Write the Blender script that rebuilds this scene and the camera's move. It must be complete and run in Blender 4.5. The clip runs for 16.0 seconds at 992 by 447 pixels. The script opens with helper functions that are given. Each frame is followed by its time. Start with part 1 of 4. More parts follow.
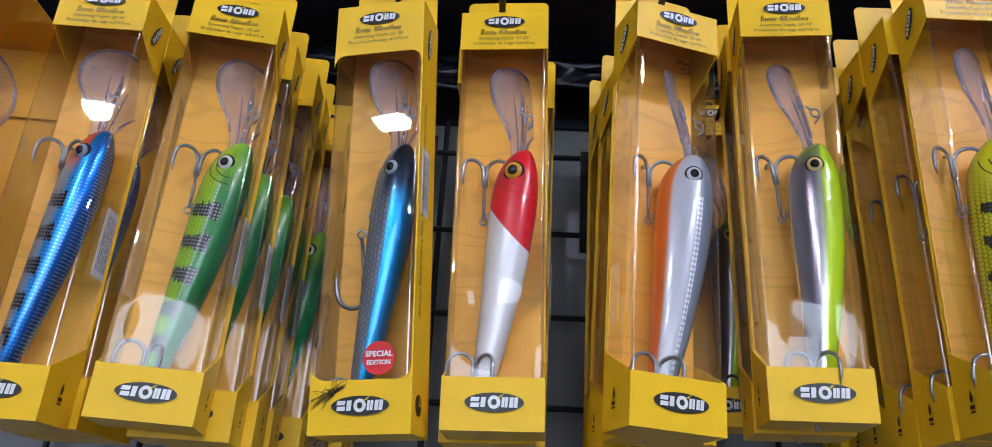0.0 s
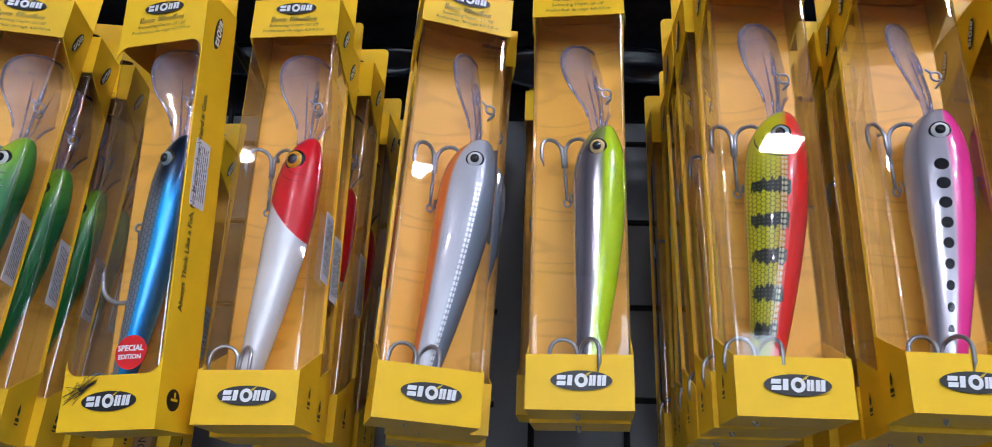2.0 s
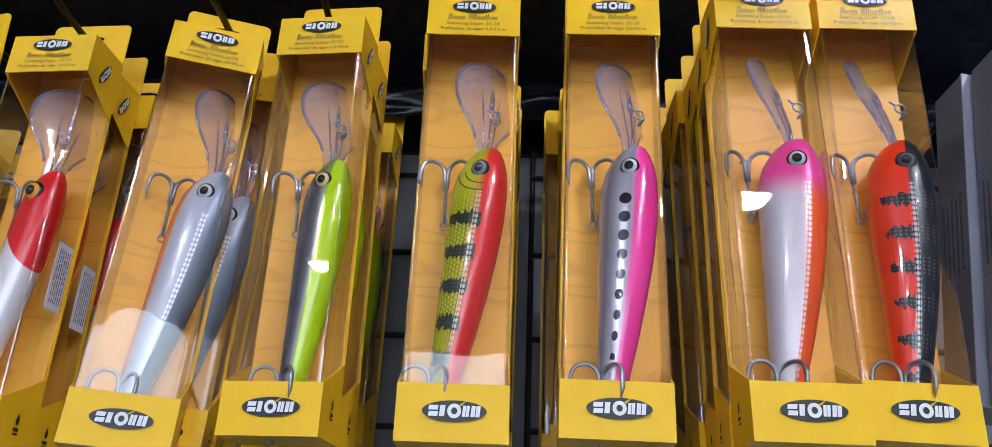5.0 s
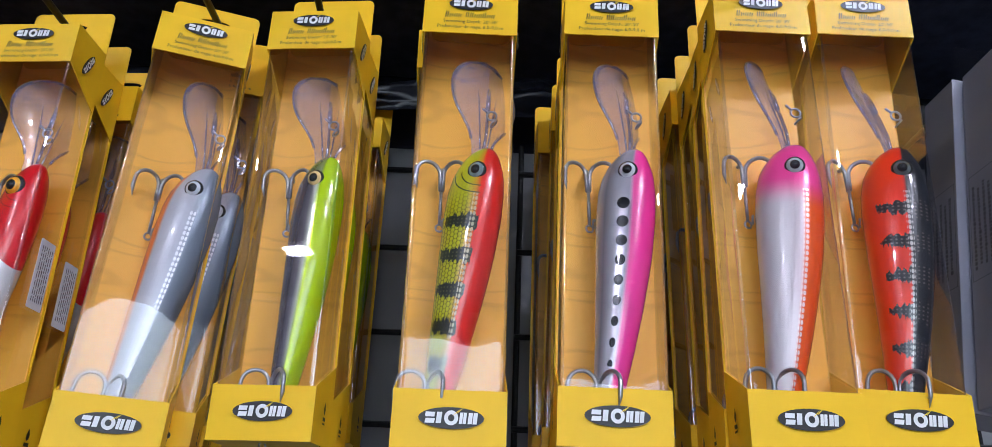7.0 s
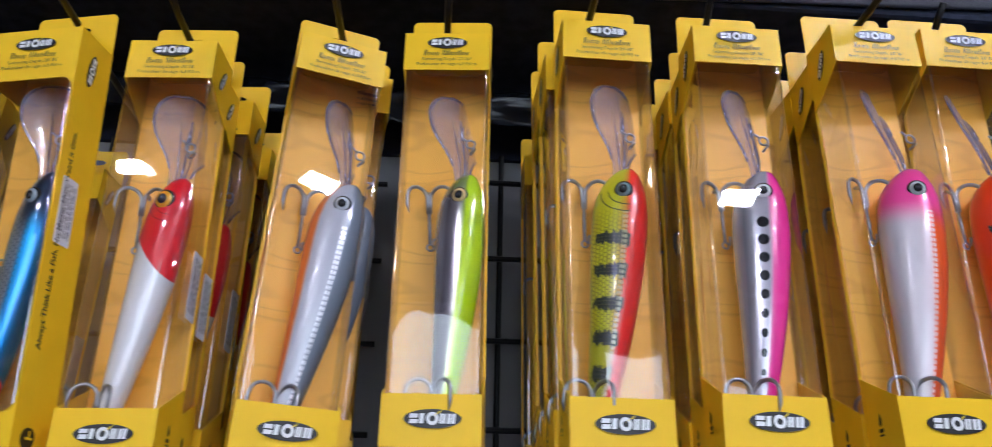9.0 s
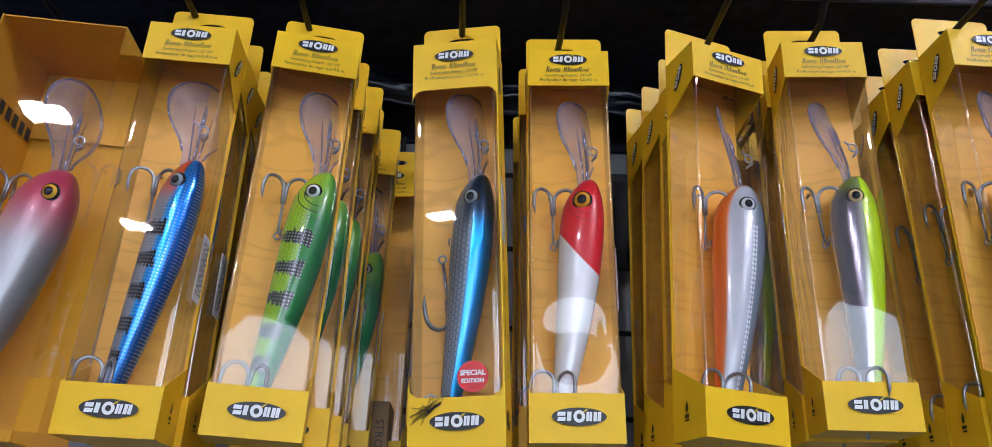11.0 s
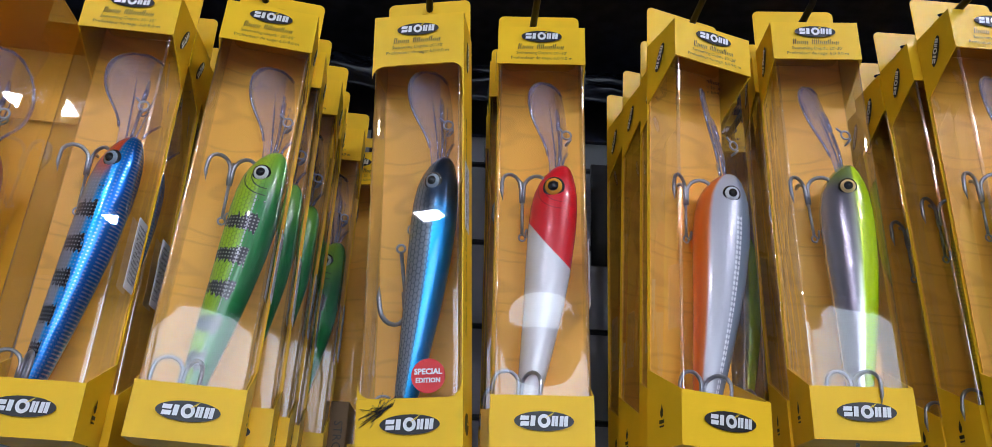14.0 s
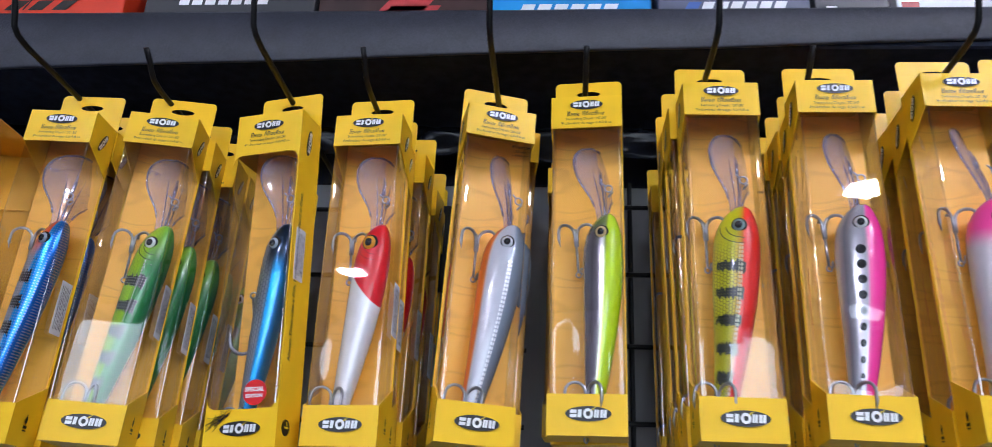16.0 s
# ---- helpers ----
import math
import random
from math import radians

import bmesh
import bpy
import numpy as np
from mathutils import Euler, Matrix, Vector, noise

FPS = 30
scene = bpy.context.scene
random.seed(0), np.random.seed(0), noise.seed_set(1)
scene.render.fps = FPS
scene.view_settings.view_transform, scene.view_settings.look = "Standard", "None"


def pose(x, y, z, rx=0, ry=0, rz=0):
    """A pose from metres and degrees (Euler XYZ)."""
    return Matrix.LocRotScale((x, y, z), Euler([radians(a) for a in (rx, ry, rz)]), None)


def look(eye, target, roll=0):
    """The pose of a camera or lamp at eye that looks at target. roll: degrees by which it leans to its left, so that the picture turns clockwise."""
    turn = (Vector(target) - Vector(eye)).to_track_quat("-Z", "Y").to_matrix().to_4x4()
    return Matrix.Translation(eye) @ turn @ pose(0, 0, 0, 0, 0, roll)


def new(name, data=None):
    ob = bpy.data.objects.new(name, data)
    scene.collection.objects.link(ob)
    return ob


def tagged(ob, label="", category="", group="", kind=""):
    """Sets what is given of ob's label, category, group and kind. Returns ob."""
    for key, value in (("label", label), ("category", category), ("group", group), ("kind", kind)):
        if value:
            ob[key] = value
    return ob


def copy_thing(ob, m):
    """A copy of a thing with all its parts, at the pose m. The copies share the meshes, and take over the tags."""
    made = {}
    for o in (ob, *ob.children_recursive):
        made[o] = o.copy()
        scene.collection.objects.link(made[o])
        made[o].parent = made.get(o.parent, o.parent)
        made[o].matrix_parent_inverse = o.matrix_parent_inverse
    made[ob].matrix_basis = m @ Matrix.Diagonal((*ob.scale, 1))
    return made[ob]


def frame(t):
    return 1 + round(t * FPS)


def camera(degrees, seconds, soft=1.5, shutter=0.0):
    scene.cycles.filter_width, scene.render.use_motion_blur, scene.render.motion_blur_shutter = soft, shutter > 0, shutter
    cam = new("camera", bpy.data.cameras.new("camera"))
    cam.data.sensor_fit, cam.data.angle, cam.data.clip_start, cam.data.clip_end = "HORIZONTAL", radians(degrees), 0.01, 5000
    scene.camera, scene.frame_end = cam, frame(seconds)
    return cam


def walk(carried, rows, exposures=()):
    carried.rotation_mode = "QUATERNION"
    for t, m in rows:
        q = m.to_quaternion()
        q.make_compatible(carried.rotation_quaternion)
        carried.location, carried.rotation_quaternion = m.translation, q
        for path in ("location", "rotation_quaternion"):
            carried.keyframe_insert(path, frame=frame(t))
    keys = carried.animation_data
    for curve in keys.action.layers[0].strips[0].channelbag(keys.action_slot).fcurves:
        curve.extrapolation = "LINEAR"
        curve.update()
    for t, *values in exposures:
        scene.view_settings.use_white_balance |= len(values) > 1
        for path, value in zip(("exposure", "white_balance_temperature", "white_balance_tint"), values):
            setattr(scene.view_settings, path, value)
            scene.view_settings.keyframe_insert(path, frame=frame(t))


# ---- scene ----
cam = camera(62.9, 16.0, soft=0.5, shutter=0.28)
PATH = [
    (0, (0.0243, -0.0039, 1.4932), (-0.0326, 1.8456, 2.2520), 3.24),
    (0.5, (0.0505, 0.0027, 1.4902), (0.0074, 1.8516, 2.2516), 2.40),
    (1, (0.1018, 0.0128, 1.4931), (0.0079, 1.8549, 2.2664), 2.32),
    (1.5, (0.1333, 0.0127, 1.4968), (0.0443, 1.8625, 2.2520), 2.51),
    (2, (0.1638, 0.0092, 1.5004), (0.0700, 1.8641, 2.2426), 2.50),
    (2.5, (0.1864, -0.0044, 1.5047), (0.1559, 1.8457, 2.2637), 2.23),
    (3, (0.2060, -0.0125, 1.5040), (0.1863, 1.8347, 2.2705), 1.86),
    (3.5, (0.2261, -0.0122, 1.5005), (0.2183, 1.8408, 2.2530), 2.63),
    (4, (0.2655, -0.0079, 1.4990), (0.2627, 1.8381, 2.2687), 2.30),
    (4.5, (0.3106, -0.0062, 1.5021), (0.2791, 1.8302, 2.2938), 2.06),
    (4.7, (0.3210, -0.0027, 1.5010), (0.2580, 1.8255, 2.3095), 2.30),
    (6.8, (0.3077, -0.0011, 1.5124), (0.3003, 1.8334, 2.3089), 2.47),
    (7, (0.3073, -0.0012, 1.5122), (0.3116, 1.8414, 2.2899), 2.22),
    (7.5, (0.3022, -0.0099, 1.5099), (0.3386, 1.8276, 2.2988), 1.63),
    (8, (0.2892, -0.0127, 1.5085), (0.3220, 1.8284, 2.2891), 1.77),
    (8.5, (0.2637, -0.0173, 1.5123), (0.3139, 1.8295, 2.2785), 1.30),
    (9, (0.1946, -0.0226, 1.5064), (0.3083, 1.8123, 2.2940), 1.29),
    (9.5, (0.0860, -0.0397, 1.5090), (0.2129, 1.8056, 2.2697), 1.10),
    (10, (-0.0134, -0.0551, 1.4946), (0.0878, 1.7903, 2.2589), 1.63),
    (10.2, (-0.0426, -0.0583, 1.4877), (0.0090, 1.7877, 2.2556), 2.11),
    (12.3, (-0.0548, -0.0084, 1.4977), (0.0373, 1.8350, 2.2680), 2.46),
    (12.5, (-0.0507, -0.0084, 1.4982), (0.0458, 1.8335, 2.2716), 2.69),
    (13, (-0.0411, -0.0082, 1.4971), (0.0438, 1.8363, 2.2658), 2.61),
    (13.5, (-0.0346, -0.0075, 1.4988), (0.0257, 1.8442, 2.2521), 2.63),
    (14, (-0.0326, -0.0030, 1.4988), (0.0417, 1.8408, 2.2700), 2.58),
    (14.5, (-0.0322, -0.0225, 1.5006), (0.0492, 1.8155, 2.2849), 2.73),
    (15, (0.0121, -0.0386, 1.4990), (0.1253, 1.8102, 2.2533), 2.41),
    (15.5, (0.1022, -0.0979, 1.5007), (0.0050, 1.7462, 2.2686), 3.20),
    (16, (0.1723, -0.1426, 1.4853), (0.0019, 1.6964, 2.2528), 2.93),
]
walk(cam, [(t, look(eye, target, roll)) for t, eye, target, roll in PATH],
     [(0.0, 0.08), (1.0, 0.10), (3.0, 0.15), (4.5, 0.10), (7.0, 0.09), (10.0, 0.04), (12.5, -0.02), (14.5, -0.03), (15.5, 0.10), (16.0, 0.22)])

# ---- daylight outside the shop front, and exposure ----
scene.view_settings.exposure = 0.0
world = bpy.data.worlds.new("sky_world")
scene.world = world
world.use_nodes = True
wn = world.node_tree
sky = wn.nodes.new("ShaderNodeTexSky")
sky.sky_type, sky.sun_disc = 'NISHITA', False
sky.sun_elevation, sky.sun_rotation = radians(40), radians(60)
wn.nodes["Background"].inputs[1].default_value = 0.08
wn.links.new(sky.outputs[0], wn.nodes["Background"].inputs[0])
LAMP, DAY = 465.0, 6.2


# ---- material tools ----
class Net:
    """A node material, written as arithmetic."""

    def __init__(self, name):
        self.mat = bpy.data.materials.new(name)
        self.mat.use_nodes = True
        self.nt = self.mat.node_tree
        self.nt.nodes.clear()
        self.out = self.node("ShaderNodeOutputMaterial")
        self.ready()

    def ready(self):
        """What a kind of material needs at first."""

    def node(self, kind, **values):
        n = self.nt.nodes.new(kind)
        for key, value in values.items():
            setattr(n, key, value)
        return n

    def put(self, socket, value):
        if isinstance(value, bpy.types.NodeSocket):
            self.nt.links.new(value, socket)
        elif isinstance(value, tuple) and len(value) == 3 and socket.type == 'RGBA':
            socket.default_value = (*value, 1)
        else:
            socket.default_value = value

    def m(self, op, a, b=None, c=None):
        n = self.node("ShaderNodeMath", operation=op)
        for s, v in zip(n.inputs, (a, b, c)):
            if v is not None:
                self.put(s, v)
        return n.outputs[0]

    def step(self, a, lo, hi):
        n = self.node("ShaderNodeMapRange", interpolation_type='SMOOTHSTEP')
        self.put(n.inputs[0], a)
        n.inputs[1].default_value, n.inputs[2].default_value = lo, hi
        return n.outputs[0]

    def mix(self, f, a, b):
        n = self.node("ShaderNodeMix", data_type='RGBA')
        self.put(n.inputs[0], f), self.put(n.inputs[6], a), self.put(n.inputs[7], b)
        return n.outputs[2]

    def noise(self, scale, detail=3.0, vector=None, rough=0.5):
        n = self.node("ShaderNodeTexNoise")
        n.inputs["Scale"].default_value, n.inputs["Detail"].default_value = scale, detail
        n.inputs["Roughness"].default_value = rough
        self.put(n.inputs["Vector"], vector or self.coords())
        return n.outputs["Fac"]

    def coords(self, which="Object"):
        return self.node("ShaderNodeTexCoord").outputs[which]

    def bump(self, height, strength=0.2, distance=0.001):
        n = self.node("ShaderNodeBump")
        n.inputs["Strength"].default_value, n.inputs["Distance"].default_value = strength, distance
        self.put(n.inputs["Height"], height)
        return n.outputs[0]

    def done(self, color, rough=0.5, metal=0.0, normal=None, coat=0.0, emit=None, specular=None):
        b = self.node("ShaderNodeBsdfPrincipled")
        self.put(b.inputs["Base Color"], color)
        self.put(b.inputs["Roughness"], rough)
        self.put(b.inputs["Metallic"], metal)
        self.put(b.inputs["Coat Weight"], coat)
        b.inputs["Coat Roughness"].default_value = 0.035
        if specular is not None:
            b.inputs["Specular IOR Level"].default_value = specular
        if normal is not None:
            self.put(b.inputs["Normal"], normal)
        if emit:
            b.inputs["Emission Color"].default_value = (*emit[0], 1)
            b.inputs["Emission Strength"].default_value = emit[1]
        self.nt.links.new(b.outputs[0], self.out.inputs[0])
        return self.mat


def plain(name, color, rough=0.5, metal=0.0, var=0.12, scale=60.0, bump=0.0, coat=0.0, specular=None):
    """A surface with a slight mottle at two scales."""
    n = Net(name)
    f = n.m('ADD', n.m('MULTIPLY', n.noise(scale, 4), 0.6), n.m('MULTIPLY', n.noise(scale / 9, 2), 0.4))
    dark = tuple(c * (1 - var) for c in color)
    light = tuple(min(1, c * (1 + var)) for c in color)
    col = n.mix(n.step(f, 0.3, 0.7), dark, light)
    rg = n.m('ADD', n.m('MULTIPLY', n.noise(scale * 2.3), 0.15), rough - 0.07)
    return n.done(col, rg, metal, n.bump(n.noise(scale * 6, 4), bump, 0.0005) if bump else None, coat, specular=specular)


def film(name, tint, gain, rough, wave, lilac_veil=0.0):
    """Thin clear plastic: what is behind it, gloss by Fresnel from both of its faces, and an optional painted
    reflection haze.
    """
    n = Net(name)
    fr = n.node("ShaderNodeLayerWeight")
    fr.inputs["Blend"].default_value = 0.5
    nrm = n.bump(n.m('ADD', n.noise(28, 2), n.m('MULTIPLY', n.noise(240, 2), 0.05)), wave, 0.004)
    n.put(fr.inputs["Normal"], nrm)
    clear = n.node("ShaderNodeBsdfTransparent")
    clear.inputs[0].default_value = (*tint, 1)
    gloss = n.node("ShaderNodeBsdfGlossy")
    gloss.inputs["Roughness"].default_value = rough
    n.put(gloss.inputs["Normal"], nrm)
    both = n.node("ShaderNodeMixShader")
    n.put(both.inputs[0], n.m('MINIMUM', n.m('MULTIPLY', n.m('ADD', 0.04, n.m('MULTIPLY', n.m('POWER', fr.outputs["Facing"], 5.0), 0.96)), gain), 0.85))
    n.put(both.inputs[1], clear.outputs[0]), n.put(both.inputs[2], gloss.outputs[0])
    last = both
    if lilac_veil:
        # Pale lilac diffuse, standing in for room light caught by the plastic.
        haze = n.node("ShaderNodeBsdfDiffuse")
        haze.inputs[0].default_value = (0.76, 0.72, 0.86, 1)
        last = n.node("ShaderNodeMixShader")
        last.inputs[0].default_value = lilac_veil
        n.put(last.inputs[1], both.outputs[0]), n.put(last.inputs[2], haze.outputs[0])
    n.put(n.out.inputs[0], last.outputs[0])
    return n.mat


def wood_card():
    """Orange card printed with faint wood-grain rings."""
    n = Net("wood_print_card")
    co = n.node("ShaderNodeMapping")
    n.put(co.inputs[0], n.coords())
    co.inputs["Scale"].default_value = (0.34, 1.0, 1.0)
    wob = n.noise(14, 2, co.outputs[0])
    line = n.m('ABSOLUTE', n.m('SUBTRACT', n.m('FRACT', n.m('MULTIPLY', wob, 16.0)), 0.5))
    ring = n.m('SUBTRACT', 1.0, n.step(line, 0.02, 0.16))
    col = n.mix(n.noise(9, 3), (0.92, 0.430, 0.044), (0.95, 0.50, 0.072))
    return n.done(n.mix(n.m('MULTIPLY', ring, 0.18), col, (0.30, 0.11, 0.012)), 0.42, specular=0.35)


CARD = plain("yellow_printed_card", (0.93, 0.556, 0.020), 0.36, var=0.05, scale=40, specular=0.22)
CARD_IN = plain("orange_card_inside", (0.70, 0.33, 0.014), 0.5, var=0.06, scale=40, specular=0.3)
WOOD = wood_card()
FILM = film("clear_window_film", (0.962, 0.962, 0.972), 1.7, 0.015, 0.02)
# Same clear film, grey tint added so stacked boxes look shaded through it.
SHADED_FILM = film("side_film_tinted_for_shade", (0.81, 0.81, 0.83), 2.0, 0.03, 0.05)
FOLD = film("creased_film_edge", (0.90, 0.90, 0.92), 7.0, 0.10, 0.25)
# One plastic; the second copy paints the reflecting half darker and hazier.
BILL = film("clear_smoky_bill_plastic", (0.94, 0.925, 0.96), 4.2, 0.07, 0.30, 0.09)
BILL_HAZED = film("smoky_bill_hazed_half", (0.84, 0.79, 0.88), 4.0, 0.07, 0.28, 0.20)
BILL_RIM = film("thick_clear_bill_rim", (0.62, 0.57, 0.66), 6.0, 0.05, 0.1, 0.12)
INK = plain("black_print", (0.012, 0.011, 0.010), 0.4, var=0.2)
PAPER = plain("white_print", (0.80, 0.80, 0.80), 0.45, var=0.04)
LABEL = plain("grey_white_paper_label", (0.78, 0.78, 0.81), 0.6, var=0.05)
LABEL_INK = plain("grey_label_ink", (0.10, 0.10, 0.12), 0.6, var=0.2)
RED = plain("red_sticker", (0.72, 0.012, 0.015), 0.35, var=0.06)
BOLT = plain("yellow_print", (0.85, 0.6, 0.02), 0.4, var=0.04)
STEEL = plain("nickel_hook_wire", (0.40, 0.40, 0.42), 0.32, 0.9, 0.2, 300)
WIRE = plain("black_painted_wire", (0.007, 0.007, 0.008), 0.42, 0.0, 0.3, 200, 0.1, specular=0.25)
VINYL = plain("black_woven_vinyl", (0.030, 0.032, 0.046), 0.45, 0, 0.25, 500, 0.5)
SHELF_DARK = plain("black_shelf_felt", (0.028, 0.034, 0.056), 0.8, 0, 0.3, 80, 0.2, specular=0.1)
CLOTH = plain("black_plastic_wrap", (0.015, 0.018, 0.028), 0.22, 0, 0.3, 60, 0.25)
WALL_GREY = plain("pale_grey_wall_board", (0.23, 0.23, 0.245), 0.6, 0, 0.06, 8, 0.1)
DARK_WALL = plain("black_wall_board", (0.030, 0.035, 0.058), 0.8, 0, 0.3, 20, 0.1, specular=0.1)
# Unseen front wall; its blue is there to cool the film reflections.
PLASTER = plain("blued_plaster", (0.40, 0.41, 0.54), 0.7, 0, 0.05, 4, 0.1)
# Out of view: dark greys that limit film haze and bounce light.
CEILING = plain("dark_unseen_ceiling", (0.075, 0.08, 0.10), 0.8, 0, 0.1, 6, 0.1)
SIDE_WALL = plain("dark_unseen_side_wall", (0.17, 0.175, 0.21), 0.7, 0, 0.06, 5, 0.1)
FLOOR = plain("dark_unseen_floor", (0.13, 0.13, 0.135), 0.35, 0, 0.12, 5, 0.05)
GREY_BOX = plain("grey_printed_card", (0.26, 0.26, 0.31), 0.42, 0, 0.06, 30)
GREY_EDGE = plain("pale_grey_box_front", (0.38, 0.38, 0.46), 0.42, 0, 0.06, 30)


# ---- mesh tools ----
def mesh_of(name, bm, mat, smooth=False):
    me = bpy.data.meshes.new(name)
    bmesh.ops.recalc_face_normals(bm, faces=bm.faces)
    bm.to_mesh(me)
    bm.free()
    me.materials.append(mat)
    if smooth:
        me.shade_smooth()
    return me


def put(name, me, parent, m=None, label=""):
    ob = new(name, me)
    ob.parent = parent
    if m is not None:
        ob.matrix_basis = m
    return tagged(ob, label)


def part(name, bm, mat, parent, label="", smooth=False, m=None):
    return put(name, mesh_of(name, bm, mat, smooth), parent, m, label)


def thing(name, label, category, group="", kind="", m=None):
    ob = new(name)
    ob.empty_display_size = 0.01
    if m is not None:
        ob.matrix_basis = m
    return tagged(ob, label, category, group, kind)


def faces(polys, thick=0.0):
    """Sheets from corner lists, given a thickness."""
    bm = bmesh.new()
    for p in polys:
        bm.faces.new([bm.verts.new(v) for v in p])
    bmesh.ops.remove_doubles(bm, verts=bm.verts, dist=1e-5)
    bmesh.ops.recalc_face_normals(bm, faces=bm.faces)
    if thick:
        bmesh.ops.solidify(bm, geom=bm.faces[:], thickness=thick)
    return bm


def block(x0, x1, y0, y1, z0, z1, bevel=0.0):
    bm = bmesh.new()
    bmesh.ops.create_cube(bm, size=1, matrix=Matrix.LocRotScale(((x0 + x1) / 2, (y0 + y1) / 2, (z0 + z1) / 2), None, (x1 - x0, y1 - y0, z1 - z0)))
    if bevel:
        bmesh.ops.bevel(bm, geom=bm.edges[:], offset=bevel, segments=2, profile=0.5, affect='EDGES')
    return bm


def tube(bm, pts, r, seg=7, tip=1.0):
    """A round wire along points; tip scales the radius at its far end."""
    pts = [Vector(p) for p in pts]
    rings, side = [], None
    for i, p in enumerate(pts):
        d = (pts[min(i + 1, len(pts) - 1)] - pts[max(i - 1, 0)]).normalized()
        side = d.orthogonal() if side is None else side - d * side.dot(d)
        side.normalize()
        up = d.cross(side)
        k = r * (tip if i == len(pts) - 1 else 1)
        rings.append([bm.verts.new(p + k * (math.cos(a) * side + math.sin(a) * up)) for a in (math.tau * j / seg for j in range(seg))])
    for a, b in zip(rings, rings[1:]):
        for j in range(seg):
            bm.faces.new((a[j], a[(j + 1) % seg], b[(j + 1) % seg], b[j]))
    bm.faces.new(rings[0][::-1]), bm.faces.new(rings[-1])
    return bm


def ring_points(radius, centre=(0, 0, 0), axis='Y', n=14):
    out = []
    for i in range(n + 1):
        a = math.tau * i / n
        c, s = radius * math.cos(a), radius * math.sin(a)
        out.append(Vector(centre) + Vector({'X': (0, c, s), 'Y': (c, 0, s), 'Z': (c, s, 0)}[axis]))
    return out


def plate(outline, hole=None, thick=0.0006):
    """A flat card in the plane y = 0 from an outline of (x, z), with an optional hole."""
    bm = bmesh.new()
    edges = []
    for loop in (outline, hole):
        if loop:
            vs = [bm.verts.new((x, 0, z)) for x, z in loop]
            edges += [bm.edges.new((vs[i], vs[(i + 1) % len(vs)])) for i in range(len(vs))]
    bmesh.ops.triangle_fill(bm, use_beauty=True, edges=edges, normal=(0, -1, 0))
    bmesh.ops.solidify(bm, geom=bm.faces[:], thickness=thick)
    return bm


def rounded(x0, x1, z0, z1, r, n=5, corners="abcd"):
    out = []
    for key, cx, cz, a0 in (("a", x1 - r, z1 - r, 0), ("b", x0 + r, z1 - r, 90), ("c", x0 + r, z0 + r, 180), ("d", x1 - r, z0 + r, 270)):
        if key in corners:
            out += [(cx + r * math.cos(radians(a0 + 90 * i / n)), cz + r * math.sin(radians(a0 + 90 * i / n))) for i in range(n + 1)]
        else:
            out.append((cx + (r if a0 in (0, 270) else -r), cz + (r if a0 < 180 else -r)))
    return out


def oval(rx, rz, n=28, cx=0.0, cz=0.0):
    return [(cx + rx * math.cos(math.tau * i / n), cz + rz * math.sin(math.tau * i / n)) for i in range(n)]


def lettering(name, text, size, mat, bold=0.0):
    """Flat letters in the plane y = 0, centred, as a mesh."""
    cu = bpy.data.curves.new(name, 'FONT')
    cu.body, cu.size, cu.align_x, cu.align_y, cu.resolution_u, cu.offset = text, size, 'CENTER', 'CENTER', 2, bold
    ob = new(name, cu)
    bpy.context.view_layer.update()
    me = bpy.data.meshes.new_from_object(ob.evaluated_get(bpy.context.evaluated_depsgraph_get()))
    bpy.data.objects.remove(ob)
    me.transform(Matrix.Rotation(radians(90), 4, 'X'))
    me.materials.clear()
    me.materials.append(mat)
    return me


def bars(rows, thick=0.0002):
    """Plain print bars: (x0, x1, z0, z1, slant)."""
    bm = bmesh.new()
    for x0, x1, z0, z1, s in rows:
        q = [(x0, z0), (x1, z0), (x1 + s, z1), (x0 + s, z1)]
        bm.faces.new([bm.verts.new((x, -thick, z)) for x, z in q])
    return bm


# ---- the printed marks, made once and shared ----
def badge_mesh():
    return mesh_of("badge", plate(oval(0.0160, 0.0052), thick=0.0003), INK)


def badge_letters_mesh():
    """White letter-sized blocks, the third one an open ring."""
    rows = [(-0.0128, -0.0082, z, z + 0.0023, 0.0004) for z in (-0.0027, 0.0003)]
    for x0, wide, n in ((-0.0074, 0.0036, 1), (0.0038, 0.0036, 2), (0.0080, 0.0048, 2)):
        step = wide / n
        rows += [(x0 + step * i, x0 + step * (i + (0.85 if n > 1 else 0.7)), -0.0027, 0.0027, 0.0005) for i in range(n)]
    bm = bars(rows, 0.0)
    for r0, r1 in ((0.0017, 0.0036),):
        a = [bm.verts.new((x, 0, z)) for x, z in oval(r1 * 0.95, r1, 20)]
        b = [bm.verts.new((x, 0, z)) for x, z in oval(r0 * 0.9, r0, 20)]
        for i in range(20):
            j = (i + 1) % 20
            bm.faces.new((a[i], a[j], b[j], b[i]))
    return mesh_of("badge_letters", bm, PAPER)


def badge_bolt_mesh():
    bm = bmesh.new()
    for q in (((0.0004, 0.0008), (0.0042, 0.0046), (0.0030, 0.0030), (0.0066, 0.0058), (0.0030, 0.0020), (0.0036, 0.0032)),):
        bm.faces.new([bm.verts.new((x, 0, z)) for x, z in q])
    return mesh_of("badge_bolt", bm, BOLT)


